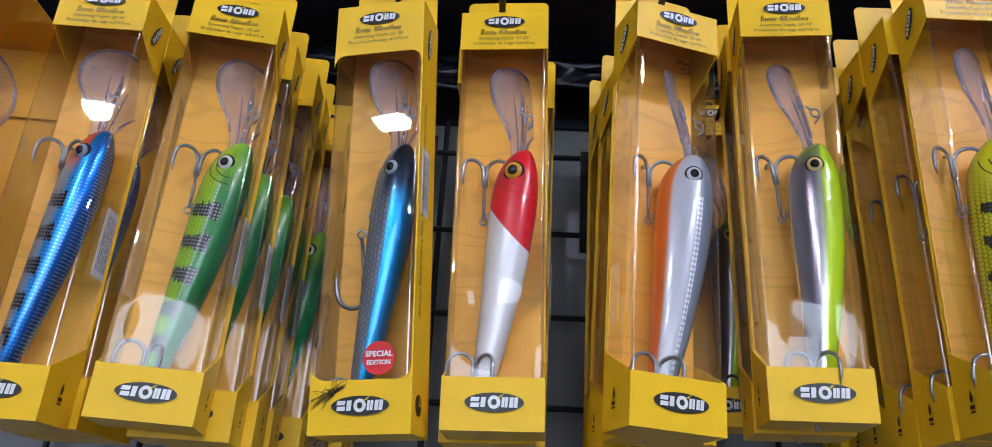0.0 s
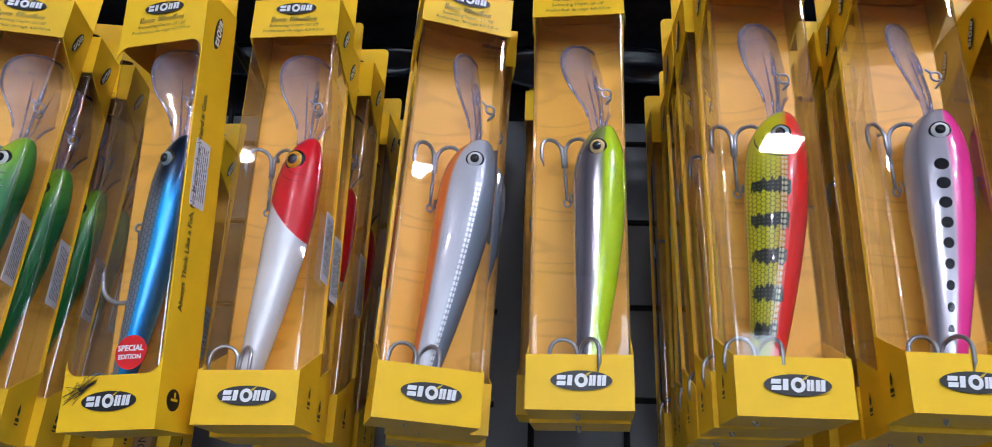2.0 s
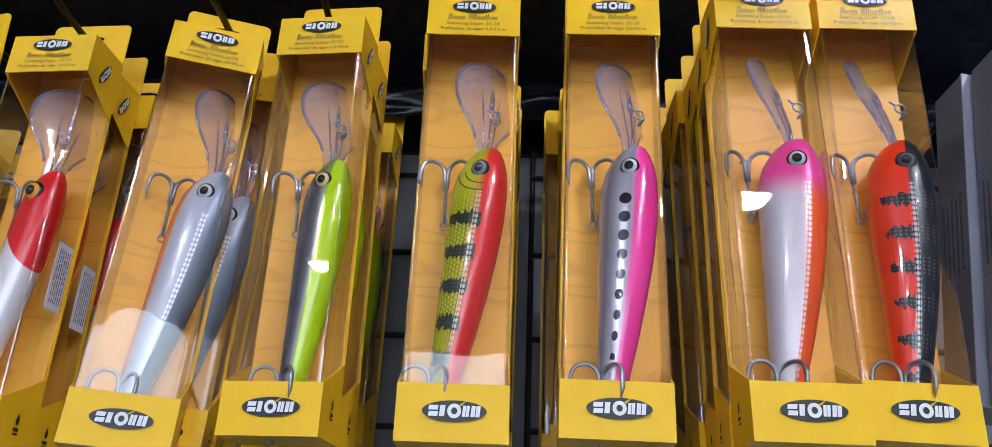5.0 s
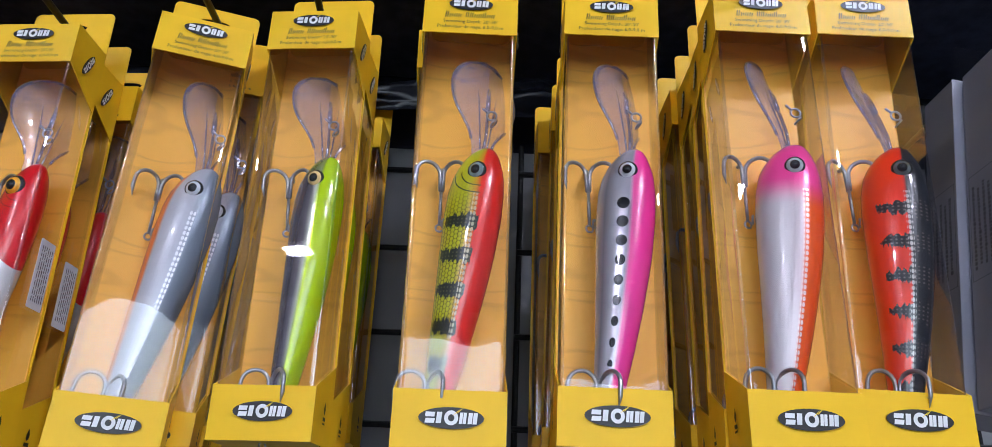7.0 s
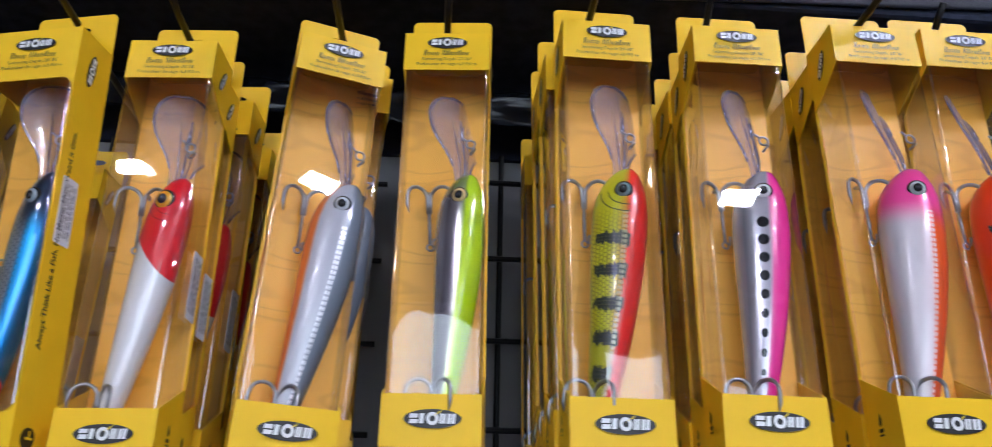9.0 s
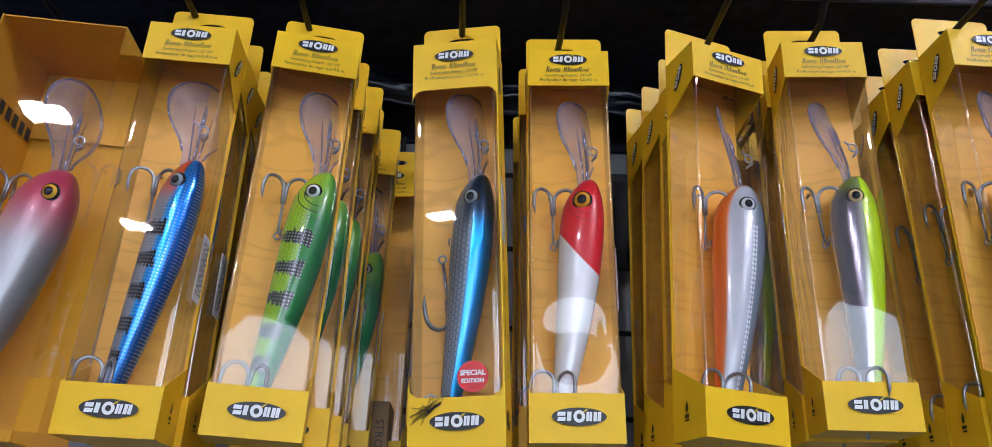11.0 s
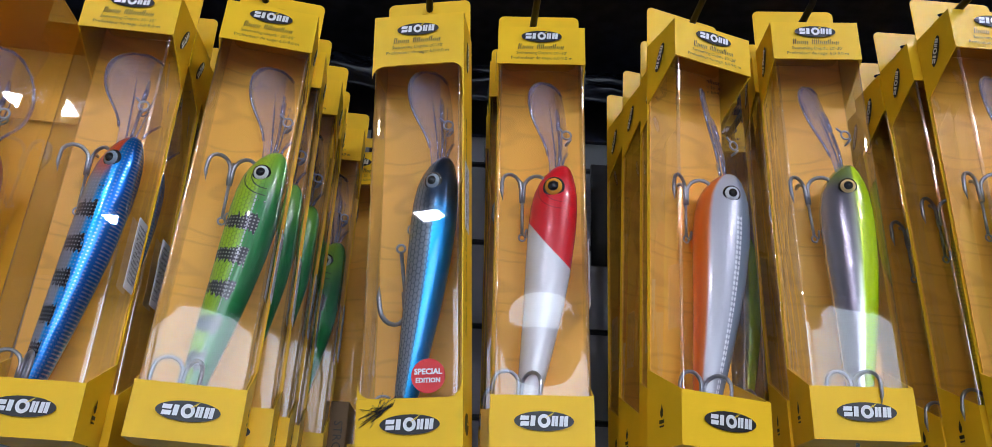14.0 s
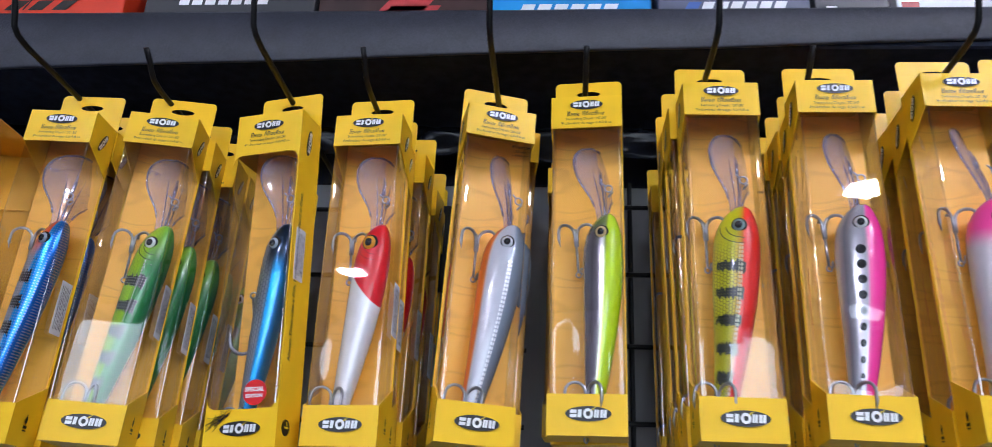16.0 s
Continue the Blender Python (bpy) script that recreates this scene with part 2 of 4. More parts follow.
BADGE, BADGE_LETTERS, BADGE_BOLT = badge_mesh(), badge_letters_mesh(), badge_bolt_mesh()
DEPTH_EN = lettering("depth_text", "Swimming Depth: 20'-30'", 0.0032, INK)
DEPTH_FR = lettering("depth_text_french", "Profondeur de nage: 6,0-9,0 m", 0.0032, INK)
SLOGAN = lettering("slogan", "Always Think Like a Fish, No Matter How Weird it Gets.", 0.0058, INK, 0.00010)
SPECIAL_A = lettering("special_text", "SPECIAL", 0.0042, PAPER, 0.00016)
SPECIAL_B = lettering("edition_text", "EDITION", 0.0034, PAPER, 0.00013)


def name_strokes_mesh():
    """The handwritten product line as plain strokes of letter size."""
    rng = random.Random(4)
    rows, x = [], -0.0152
    for tall in (1, 0, 0, 0, None, 1, 1, 0, 0, 1, 0, 0):
        if tall is None:
            x += 0.0020
            continue
        h = 0.0044 if tall else 0.0028
        for k in range(2):
            low = 0.0006 * rng.random()
            rows.append((x, x + 0.00055, low - 0.0022, h - 0.0020 - 0.0005 * rng.random(), 0.0006))
            x += 0.00118
        x += 0.00016
    return mesh_of("name_print", bars(rows, 0.0), INK)


NAME_STROKES = name_strokes_mesh()


def flame_mark_mesh():
    bm = bars([(-0.0024, 0.0024, -0.0042, -0.0022, 0), (-0.0022, 0.0022, -0.0062, -0.0052, 0)], 0.0)
    bm.faces.new([bm.verts.new((x, 0, z)) for x, z in ((-0.0004, -0.0012), (0.0012, -0.0002), (0.0017, 0.0022), (0.0003, 0.0062), (-0.0013, 0.0026), (-0.0014, 0.0004))])
    return mesh_of("flame_mark", bm, INK)


FLAME = flame_mark_mesh()


def label_bars_mesh(width, height, rows, seed):
    rng = random.Random(seed)
    out = []
    for i in range(rows):
        x = -width / 2 + width * (i + 0.5) / rows
        z = -height / 2
        while z < height / 2:
            step = 0.002 + 0.004 * rng.random()
            out.append((x - width / rows * 0.17, x + width / rows * 0.17, z, min(z + step, height / 2), 0))
            z += step + 0.0009
    return mesh_of("label_print", bars(out, 0.0), LABEL_INK)


LABEL_BARS = label_bars_mesh(0.012, 0.034, 6, 3)

# ---- the boxes ----
W, D, H, HEAD, TRAY, HEAD_BACK, TRAY_BACK, TAB = 0.0281, 0.0348, 0.268, 0.0282, 0.0288, 0.0455, 0.0455, 0.034
FRONT = -0.0011
RIGHT_SIDE = pose(W + 0.0011, D / 2, 0, 0, 0, 90)
LEFT_SIDE = pose(-W - 0.0011, D / 2, 0, 0, 0, -90)


def add_badge(parent, m, scale=1.0):
    b = put("logo_badge", BADGE, parent, m @ Matrix.Scale(scale, 4))
    put("badge_letters", BADGE_LETTERS, b, pose(0, -0.0005, 0))
    put("badge_bolt", BADGE_BOLT, b, pose(0, -0.0007, 0))


def paper_label(parent, m):
    lab = part("import_label", plate(rounded(-0.0075, 0.0075, -0.021, 0.021, 0.001), thick=0.0002), LABEL, parent, "small white paper label", m=m)
    put("label_print", LABEL_BARS, lab, pose(0, -0.0004, 0))


DIMPLED = {4: 0.060, 8: 0.066}


def window_film(z0, z1, right=True, seed=0):
    """The bent clear sheet: left side, rounded edge, slightly buckled front, rounded edge, right side."""
    w, r, nx, nz = W - 0.0013, 0.0016, 16, 48
    prof = [(-w, D - 0.003, 0)]
    prof += [(-w + r - r * math.cos(radians(a)), r - r * math.sin(radians(a)), 0) for a in (0, 22, 45, 68, 90)]
    prof += [(-w + r + 2 * (w - r) * i / nx, 0, min(1, 4 * i / nx, 4 - 4 * i / nx)) for i in range(1, nx)]
    prof += [(w - r + r * math.sin(radians(a)), r - r * math.cos(radians(a)), 0) for a in (0, 22, 45, 68, 90)]
    if right:
        prof.append((w, D - 0.003, 0))
    bm = bmesh.new()
    rows = []
    for j in range(nz + 1):
        z = z0 + (z1 - z0) * j / nz
        loose = math.sin(math.pi * min(1, max(0, (z - TRAY * 0.6) / (H - HEAD - TRAY * 0.6)))) ** 0.5
        rows.append([])
        for x, y, free in prof:
            slack = max(0, 1 - max(0, z - 0.055) / 0.030)
            dent = 0.0007 * slack * (0.5 + 0.5 * noise.noise((x * 34, z * 30, seed * 7.3)))
            if seed in DIMPLED:
                dent = 0.4 * dent + 0.0012 * max(0, 1 - (x * x + (z - DIMPLED[seed]) ** 2) / 0.028 ** 2)
            rows[-1].append(bm.verts.new((x, y + 0.0013 + max(0, dent) * free * loose, z)))
    n = len(prof)
    for lo, hi in zip(rows, rows[1:]):
        for i in range(n - 1):
            f = bm.faces.new((lo[i], lo[i + 1], hi[i + 1], hi[i]))
            # 2: sides, tinted for shade; 1: bends; 0: clear front.
            f.material_index = 2 if i in (0, nx + 9) else 1 if 1 <= i <= 4 or nx + 5 <= i <= nx + 8 else 0
    return bm


def back_card(parent):
    hole = oval(0.010, 0.0028, 18, 0, H + 0.0225)
    part("back_panel", plate(rounded(-W, W, 0.0, H + TAB, 0.004, corners="ab"), hole, 0.0007), CARD, parent, m=pose(0, D, 0))
    part("backing_card", plate([(-W + 0.0008, 0.002), (W - 0.0008, 0.002), (W - 0.0008, H - 0.002), (-W + 0.0008, H - 0.002)], None, 0.0004), WOOD, parent, "orange card with wood-grain print", m=pose(0, D - 0.0016, 0))


def tray_part(parent):
    t, b = TRAY, TRAY_BACK
    part("tray", faces([[(-W, 0, 0), (W, 0, 0), (W, 0, t), (-W, 0, t)], [(W, 0, 0), (W, D, 0), (W, D, b), (W, 0, t)],
                        [(-W, 0, 0), (-W, D, 0), (-W, D, b), (-W, 0, t)], [(-W, 0, 0), (W, 0, 0), (W, D, 0), (-W, D, 0)]], 0.0008), CARD, parent)


def header_part(parent, front, back):
    z, k = H - front, H - back
    part("header", faces([[(-W, 0, z), (W, 0, z), (W, 0, H), (-W, 0, H)], [(W, 0, z), (W, D, k), (W, D, H), (W, 0, H)],
                          [(-W, 0, z), (-W, D, k), (-W, D, H), (-W, 0, H)], [(-W, 0, H), (W, 0, H), (W, D, H), (-W, D, H)]], 0.0008), CARD, parent)


def print_front(parent, drop=0.0):
    add_badge(parent, pose(0, FRONT, H - 0.0080 - drop), 0.82)
    put("name_print", NAME_STROKES, parent, pose(0, FRONT, H - 0.0160 - drop))
    put("depth_text", DEPTH_EN, parent, pose(0, FRONT, H - 0.0208 - drop))
    put("depth_text", DEPTH_FR, parent, pose(0, FRONT, H - 0.0246 - drop))
    add_badge(parent, pose(0.001, FRONT, 0.0150))


def lure_box(label, labelled=False, seed=0):
    box = thing("lure_box", label, "lure box", "lure boxes on the hooks")
    back_card(box), tray_part(box), header_part(box, HEAD, HEAD_BACK)
    ob = part("window", window_film(0.003, H - 0.002, True, seed), FILM, box, "clear plastic window", smooth=True)
    ob.data.materials.append(FOLD), ob.data.materials.append(SHADED_FILM)
    ob.visible_shadow = False
    part("tuck_flap", plate(rounded(-W + 0.003, W - 0.003, H - 0.0135, H - 0.0012, 0.006, corners="cd"), None, 0.0006), CARD_IN, box, "folded card flap inside the header", m=pose(0, D - 0.0042, 0))
    print_front(box)
    for m in (RIGHT_SIDE, LEFT_SIDE):
        add_badge(box, m @ pose(0, 0, H - 0.020, 0, -62, 0), 0.62)
        put("flame_mark", FLAME, box, m @ pose(-0.001, 0, 0.017))
    if labelled:
        paper_label(box, RIGHT_SIDE @ pose(0.004, 0, 0.105))
    return box


def special_box(label):
    """The one with a full card side, and a window with rounded corners."""
    box = thing("lure_box", label, "lure box", "lure boxes on the hooks")
    back_card(box)
    hd = 0.036
    part("right_panel", faces([[(W, 0, 0), (W, D, 0), (W, D, H), (W, 0, H)]], 0.0008), CARD, box)
    part("tray", faces([[(-W, 0, 0), (W, 0, 0), (W, 0, TRAY), (-W, 0, TRAY)], [(-W, 0, 0), (-W, D, 0), (-W, D, TRAY), (-W, 0, TRAY)],
                        [(-W, 0, 0), (W, 0, 0), (W, D, 0), (-W, D, 0)]], 0.0008), CARD, box)
    part("header", faces([[(-W, 0, H - hd), (W, 0, H - hd), (W, 0, H), (-W, 0, H)], [(-W, 0, H - hd), (-W, D, H - hd), (-W, D, H), (-W, 0, H)],
                          [(-W, 0, H), (W, 0, H), (W, D, H), (-W, D, H)]], 0.0008), CARD, box)
    r = 0.008
    for z, sgn, a0 in ((H - hd, -1, 90), (TRAY, 1, 270)):
        for cx, s in ((W, 1), (-W, -1)):
            arc = [(cx - s * r + s * r * math.sin(radians(a)), z + sgn * (r - r * math.cos(radians(a)))) for a in range(0, 91, 15)]
            part("window_corner", plate(arc + [(cx, z)], None, 0.0008), CARD, box, m=pose(0, -0.0003, 0))
    ob = part("window", window_film(0.003, H - 0.002, False, 3), FILM, box, "clear plastic window", smooth=True)
    ob.data.materials.append(FOLD), ob.data.materials.append(SHADED_FILM)
    ob.visible_shadow = False
    print_front(box, 0.003)
    put("slogan", SLOGAN, box, RIGHT_SIDE @ pose(-0.008, 0, 0.131, 0, -90, 0))
    add_badge(box, RIGHT_SIDE @ pose(-0.002, 0, H - 0.024, 0, -82, 0), 0.75)
    mark = part("round_mark", plate(oval(0.0058, 0.0058), thick=0.0003), INK, box, m=RIGHT_SIDE @ pose(-0.004, 0, 0.016))
    put("flame_mark", mesh_of("flame_mark", bars([(-0.003, 0.003, -0.0007, 0.0007, 0), (-0.0006, 0.001, 0.001, 0.004, 0)], 0), BOLT), mark, pose(0, -0.0005, 0))
    paper_label(box, RIGHT_SIDE @ pose(-0.004, 0, 0.147))
    dot = part("round_sticker", plate(oval(0.0092, 0.0092), thick=0.0003), RED, box, "red round sticker", m=pose(0.0105, FRONT - 0.0004, TRAY + 0.0112))
    put("special_text", SPECIAL_A, dot, pose(0, -0.0006, 0.0020))
    put("edition_text", SPECIAL_B, dot, pose(0, -0.0006, -0.0026))
    rng = random.Random(9)
    bm = bmesh.new()
    pts = [(rng.gauss(0, 0.0052), 0, rng.gauss(0, 0.0032)) for _ in range(48)]
    pts = [(x + 0.25 * z, 0, z + 0.35 * x) for x, _, z in pts]
    tube(bm, pts, 0.00016, 4)
    part("pen_scribble", bm, INK, box, "scribbled black pen mark", m=pose(-0.0145, FRONT - 0.0001, TRAY - 0.0065))
    return box


# ---- the lures ----
BODY = [(0.0, .0036, .0034, .0032), (.015, .0066, .0060, .0056), (.04, .0092, .0090, .0076), (.08, .0120, .0124, .0094), (.12, .0136, .0146, .0105), (.18, .0147, .0159, .0114), (.26, .0151, .0161, .0117),
        (.41, .0143, .0147, .0113), (.57, .0123, .0123, .0103), (.73, .0099, .0097, .0087), (.87, .0075, .0073, .0068), (.95, .0054, .0050, .0050), (1.0, .0026, .0024, .0024)]
LONG, EYE_AT = 0.163, 0.112


def body_at(s):
    for a, b in zip(BODY, BODY[1:]):
        if s <= b[0]:
            f = (s - a[0]) / (b[0] - a[0])
            return [p + (q - p) * f for p, q in zip(a[1:], b[1:])]
    return list(BODY[-1][1:])


def bow(s):
    return 0.0024 * math.sin(math.pi * s) + 0.0030 * math.exp(-s / 0.05)


def body_mesh(slim):
    """The plug, nose up at the origin, back towards +x, with U along it and V from belly to back."""
    bm = bmesh.new()
    uv = bm.loops.layers.uv.new("UVMap")
    slim *= 1.10
    n, seg, rings, place = 44, 24, [], {}
    for i in range(n + 1):
        s = (i / n) ** 1.15
        d, b, t = body_at(s)
        row = []
        for j in range(seg):
            a = math.tau * j / seg
            c, e = math.cos(a), math.sin(a)
            x = (d if c > 0 else b) * slim * math.copysign(abs(c) ** 0.9, c)
            v = bm.verts.new((bow(s) + x, t * slim * math.copysign(abs(e) ** 0.95, e), -LONG * s))
            place[v] = (s, (x / slim + b) / (d + b))
            row.append(v)
        rings.append(row)
    for p, q in zip(rings, rings[1:]):
        for j in range(seg):
            bm.faces.new((p[j], p[(j + 1) % seg], q[(j + 1) % seg], q[j]))
    bm.faces.new(rings[0]), bm.faces.new(rings[-1])
    for f in bm.faces:
        for lp in f.loops:
            lp[uv].uv = place[lp.vert]
    return bm


def bill_mesh():
    """The long diving bill: a clear spoon with a keel, its face towards x."""
    bm = bmesh.new()
    rows = []
    for i in range(19):
        s = i / 18
        z = -0.004 + 0.070 * s
        w = 0.0060 + 0.0185 * (1 / (1 + math.exp(-(s - 0.36) * 12)))
        if s > 0.66:
            w *= math.sqrt(max(0.0, 1 - ((s - 0.66) / 0.345) ** 2))
        rows.append([bm.verts.new((-0.0030 * (u * u) * (w / 0.019) + 0.0008 * math.sin(s * 3), w * u, z)) for u in (-1, -.8, -.5, -.2, 0, .2, .5, .8, 1)])
    for p, q in zip(rows, rows[1:]):
        for j in range(8):
            bm.faces.new((p[j], p[j + 1], q[j + 1], q[j]))
    # The half that catches reflections gets the hazier copy of the plastic.
    for f in bm.faces:
        if f.calc_center_median().y < -0.0005:
            f.material_index = 1
    bmesh.ops.solidify(bm, geom=bm.faces[:], thickness=0.0016)
    me = mesh_of("bill", bm, BILL, True)
    me.materials.append(BILL_HAZED)
    return me


def bill_rim_mesh():
    """The thick moulded edge round the bill."""
    side = []
    for i in range(3, 19):
        s = i / 18
        w = 0.0060 + 0.0185 * (1 / (1 + math.exp(-(s - 0.36) * 12)))
        if s > 0.66:
            w *= math.sqrt(max(0.0, 1 - ((s - 0.66) / 0.345) ** 2))
        side.append((-0.0030 * (w / 0.019) + 0.0008 * math.sin(s * 3), w, -0.004 + 0.070 * s))
    return mesh_of("rim", tube(bmesh.new(), side + [(x, -y, z) for x, y, z in side[::-1]], 0.0009, 6), BILL_RIM, True)


def keel_mesh():
    bm = bmesh.new()
    tube(bm, [(0.0015, 0, -0.002), (0.003, 0, 0.012), (0.0026, 0, 0.026), (0.001, 0, 0.036)], 0.0011, 6, 0.4)
    tube(bm, [(0.0022, 0, 0.030), (0.0018, 0.0004, 0.040), (0.0012, 0, 0.047)], 0.0016, 6, 0.5)
    for y in (-0.0036, 0.0036):
        tube(bm, [(0.0012, y * 0.6, 0.0), (0.0016, y, 0.012), (0.0010, y * 1.5, 0.030), (0.0006, y * 2.0, 0.044)], 0.0006, 5, 0.4)
    return mesh_of("keel", bm, BILL_RIM, True)


def treble_mesh():
    bm = bmesh.new()
    tube(bm, ring_points(0.0016, axis='Y'), 0.0005, 5)
    tube(bm, [(0, 0, 0.0016), (0, 0, 0.020)], 0.00075, 6)
    for k in range(3):
        a = radians(120 * k + 200)
        out = Vector((math.cos(a), math.sin(a), 0))
        pts = [Vector((0, 0, 0.018)) + out * 0.0006, Vector((0, 0, 0.024)) + out * 0.0008]
        for i in range(9):
            b = math.pi * i / 8
            pts.append(out * (0.0066 - 0.0058 * math.cos(b)) + Vector((0, 0, 0.0255 + 0.0056 * math.sin(b))))
        pts += [out * 0.0126 + Vector((0, 0, 0.021)), out * 0.0118 + Vector((0, 0, 0.0165))]
        tube(bm, pts, 0.00090, 6, 0.15)
        tube(bm, [out * 0.0124 + Vector((0, 0, 0.0195)), out * 0.0110 + Vector((0, 0, 0.0205))], 0.0004, 4, 0.2)
    return mesh_of("treble_hook", bm, STEEL, True)


def snap_mesh():
    bm = bmesh.new()
    tube(bm, ring_points(0.0024, axis='Y'), 0.00055, 5)
    tube(bm, ring_points(0.0021, (0.0034, 0.0006, -0.0022), 'X'), 0.0005, 5)
    tube(bm, [(-0.006, 0, 0.0), (-0.0024, 0, 0)], 0.0006, 5)
    return mesh_of("line_ring", bm, STEEL, True)


def dome(r, h, mat, name):
    bm = bmesh.new()
    bmesh.ops.create_uvsphere(bm, u_segments=20, v_segments=10, radius=r)
    bmesh.ops.scale(bm, vec=(1, h / r, 1), verts=bm.verts)
    return mesh_of(name, bm, mat, True)


BILL_MESH, RIM, KEEL, TREBLE, SNAP = bill_mesh(), bill_rim_mesh(), keel_mesh(), treble_mesh(), snap_mesh()
SPLIT = mesh_of("split_ring", tube(bmesh.new(), ring_points(0.0024, axis='X'), 0.0006, 5), STEEL, True)


def gloss_paint(name, color):
    n = Net(name)
    return n.done(color, 0.2, 0.0, None, 0.6)


EYES = {}


def eye_meshes(iris):
    if iris not in EYES:
        EYES[iris] = (dome(0.0047, 0.0022, gloss_paint("eye_rim_black", (0.02, 0.02, 0.02)), "eye"),
                      dome(0.0039, 0.0024, gloss_paint("eye_iris", iris), "iris"), dome(0.0026, 0.0027, gloss_paint("eye_pupil", (0.006, 0.006, 0.007)), "pupil"))
    return EYES[iris]


class Paint(Net):
    """Lure paint, laid out by u (nose to tail) and v (belly to back)."""

    def ready(self):
        sep = self.node("ShaderNodeSeparateXYZ")
        self.put(sep.inputs[0], self.node("ShaderNodeUVMap").outputs[0])
        self.u, self.v = sep.outputs[0], self.m('SUBTRACT', sep.outputs[1], 0.10)

    def bands(self, stops, wobble=0.0):
        """Colours across from belly to back."""
        r = self.node("ShaderNodeValToRGB")
        e = r.color_ramp.elements
        while len(e) < len(stops):
            e.new(0.5)
        for el, (p, c) in zip(e, stops):
            el.position, el.color = p, (*c, 1)
        self.put(r.inputs[0], self.v)
        return r.outputs[0]

    def dots(self, nu, nv, size):
        a = self.m('SUBTRACT', self.m('FRACT', self.m('MULTIPLY', self.u, nu)), 0.5)
        b = self.m('SUBTRACT', self.m('FRACT', self.m('MULTIPLY', self.v, nv)), 0.5)
        d = self.m('SQRT', self.m('ADD', self.m('MULTIPLY', a, a), self.m('MULTIPLY', b, b)))
        return self.m('SUBTRACT', 1.0, self.step(d, size - 0.1, size + 0.1))

    def scales(self, nu, nv):
        """Overlapping scale edges: dark net lines."""
        row = self.m('MULTIPLY', self.v, nv)
        odd = self.m('MULTIPLY', self.m('MODULO', self.m('FLOOR', row), 2.0), 0.5)
        a = self.m('SUBTRACT', self.m('FRACT', self.m('ADD', self.m('MULTIPLY', self.u, nu), odd)), 0.5)
        b = self.m('SUBTRACT', self.m('FRACT', row), 0.5)
        d = self.m('SQRT', self.m('ADD', self.m('MULTIPLY', a, a), self.m('MULTIPLY', b, b)))
        return self.step(d, 0.40, 0.52)

    def line_of_dots(self, at, width, nu):
        near = self.m('LESS_THAN', self.m('ABSOLUTE', self.m('SUBTRACT', self.v, at)), width)
        dash = self.dots(nu, 17, 0.40)
        inside = self.m('MULTIPLY', self.m('GREATER_THAN', self.u, 0.2), self.m('LESS_THAN', self.u, 0.93))
        return self.m('MULTIPLY', self.m('MULTIPLY', near, dash), inside)

    def bars_mask(self, n, wide, lo, hi, start=0.24, pointed=0.0, seed=0.0):
        """Dark cross bars between v = lo and hi; pointed: thinning towards the belly."""
        wob = self.noise(15, 3, self.node("ShaderNodeUVMap").outputs[0])
        w = self.m('ADD', self.m('MULTIPLY', self.u, n), self.m('MULTIPLY', self.m('SUBTRACT', wob, 0.5), 0.55))
        f = self.m('ABSOLUTE', self.m('SUBTRACT', self.m('FRACT', self.m('ADD', w, seed)), 0.5))
        width = self.m('MULTIPLY', wide, self.m('ADD', 1.0 - pointed, self.m('MULTIPLY', self.v, pointed * 1.5)))
        on = self.m('LESS_THAN', f, width)
        vv = self.m('ADD', self.v, self.m('MULTIPLY', self.m('SUBTRACT', wob, 0.5), 0.2))
        span = self.m('MULTIPLY', self.m('GREATER_THAN', vv, lo), self.m('LESS_THAN', vv, hi))
        return self.m('MULTIPLY', self.m('MULTIPLY', on, span), self.m('MULTIPLY', self.m('GREATER_THAN', self.u, start), self.m('LESS_THAN', self.u, 0.97)))

    def gill(self):
        """Thin curved gill lines behind the eye."""
        a = self.m('SUBTRACT', self.m('MULTIPLY', self.u, 163.0), 17.0)
        b = self.m('SUBTRACT', self.m('MULTIPLY', self.v, 28.0), 17.0)
        d = self.m('SQRT', self.m('ADD', self.m('MULTIPLY', a, a), self.m('MULTIPLY', b, b)))
        rings = self.m('ADD', self.m('LESS_THAN', self.m('ABSOLUTE', self.m('SUBTRACT', d, 11.0)), 0.35), self.m('LESS_THAN', self.m('ABSOLUTE', self.m('SUBTRACT', d, 15.5)), 0.35))
        return self.m('MULTIPLY', self.m('MULTIPLY', rings, self.m('GREATER_THAN', a, 2.0)), self.m('LESS_THAN', self.v, 0.66))

    def finish(self, col, metal=0.0, rough=0.24, relief=True):
        nrm = self.bump(self.scales(62, 14), 0.12, 0.0004) if relief else None
        return self.done(col, rough + 0.08, metal, nrm, 0.9)


BLACK, WHITE = (0.012, 0.012, 0.014), (0.78, 0.78, 0.80)


def paint_blue_barred():
    p = Paint("blue_barred_paint")
    col = p.bands([(0, (.30, .31, .34)), (.42, (.25, .26, .30)), (.50, (.008, .42, .95)), (.74, (.004, .24, .80)), (1, (.003, .06, .40))])
    net = p.dots(75, 13, .22)
    col = p.mix(p.bars_mask(8.0, .28, .02, .58, .22, .4), p.mix(p.m('MULTIPLY', net, .3), col, WHITE), p.mix(p.m('MULTIPLY', net, .7), BLACK, (.5, .5, .52)))
    throat = p.m('MULTIPLY', p.m('SUBTRACT', 1.0, p.step(p.u, .10, .22)), p.m('SUBTRACT', 1.0, p.step(p.v, .48, .60)))
    col = p.mix(throat, col, (.75, .09, .02))
    return p.finish(col, p.m('MULTIPLY', p.step(p.v, .45, .52), 0.8), 0.2, False)


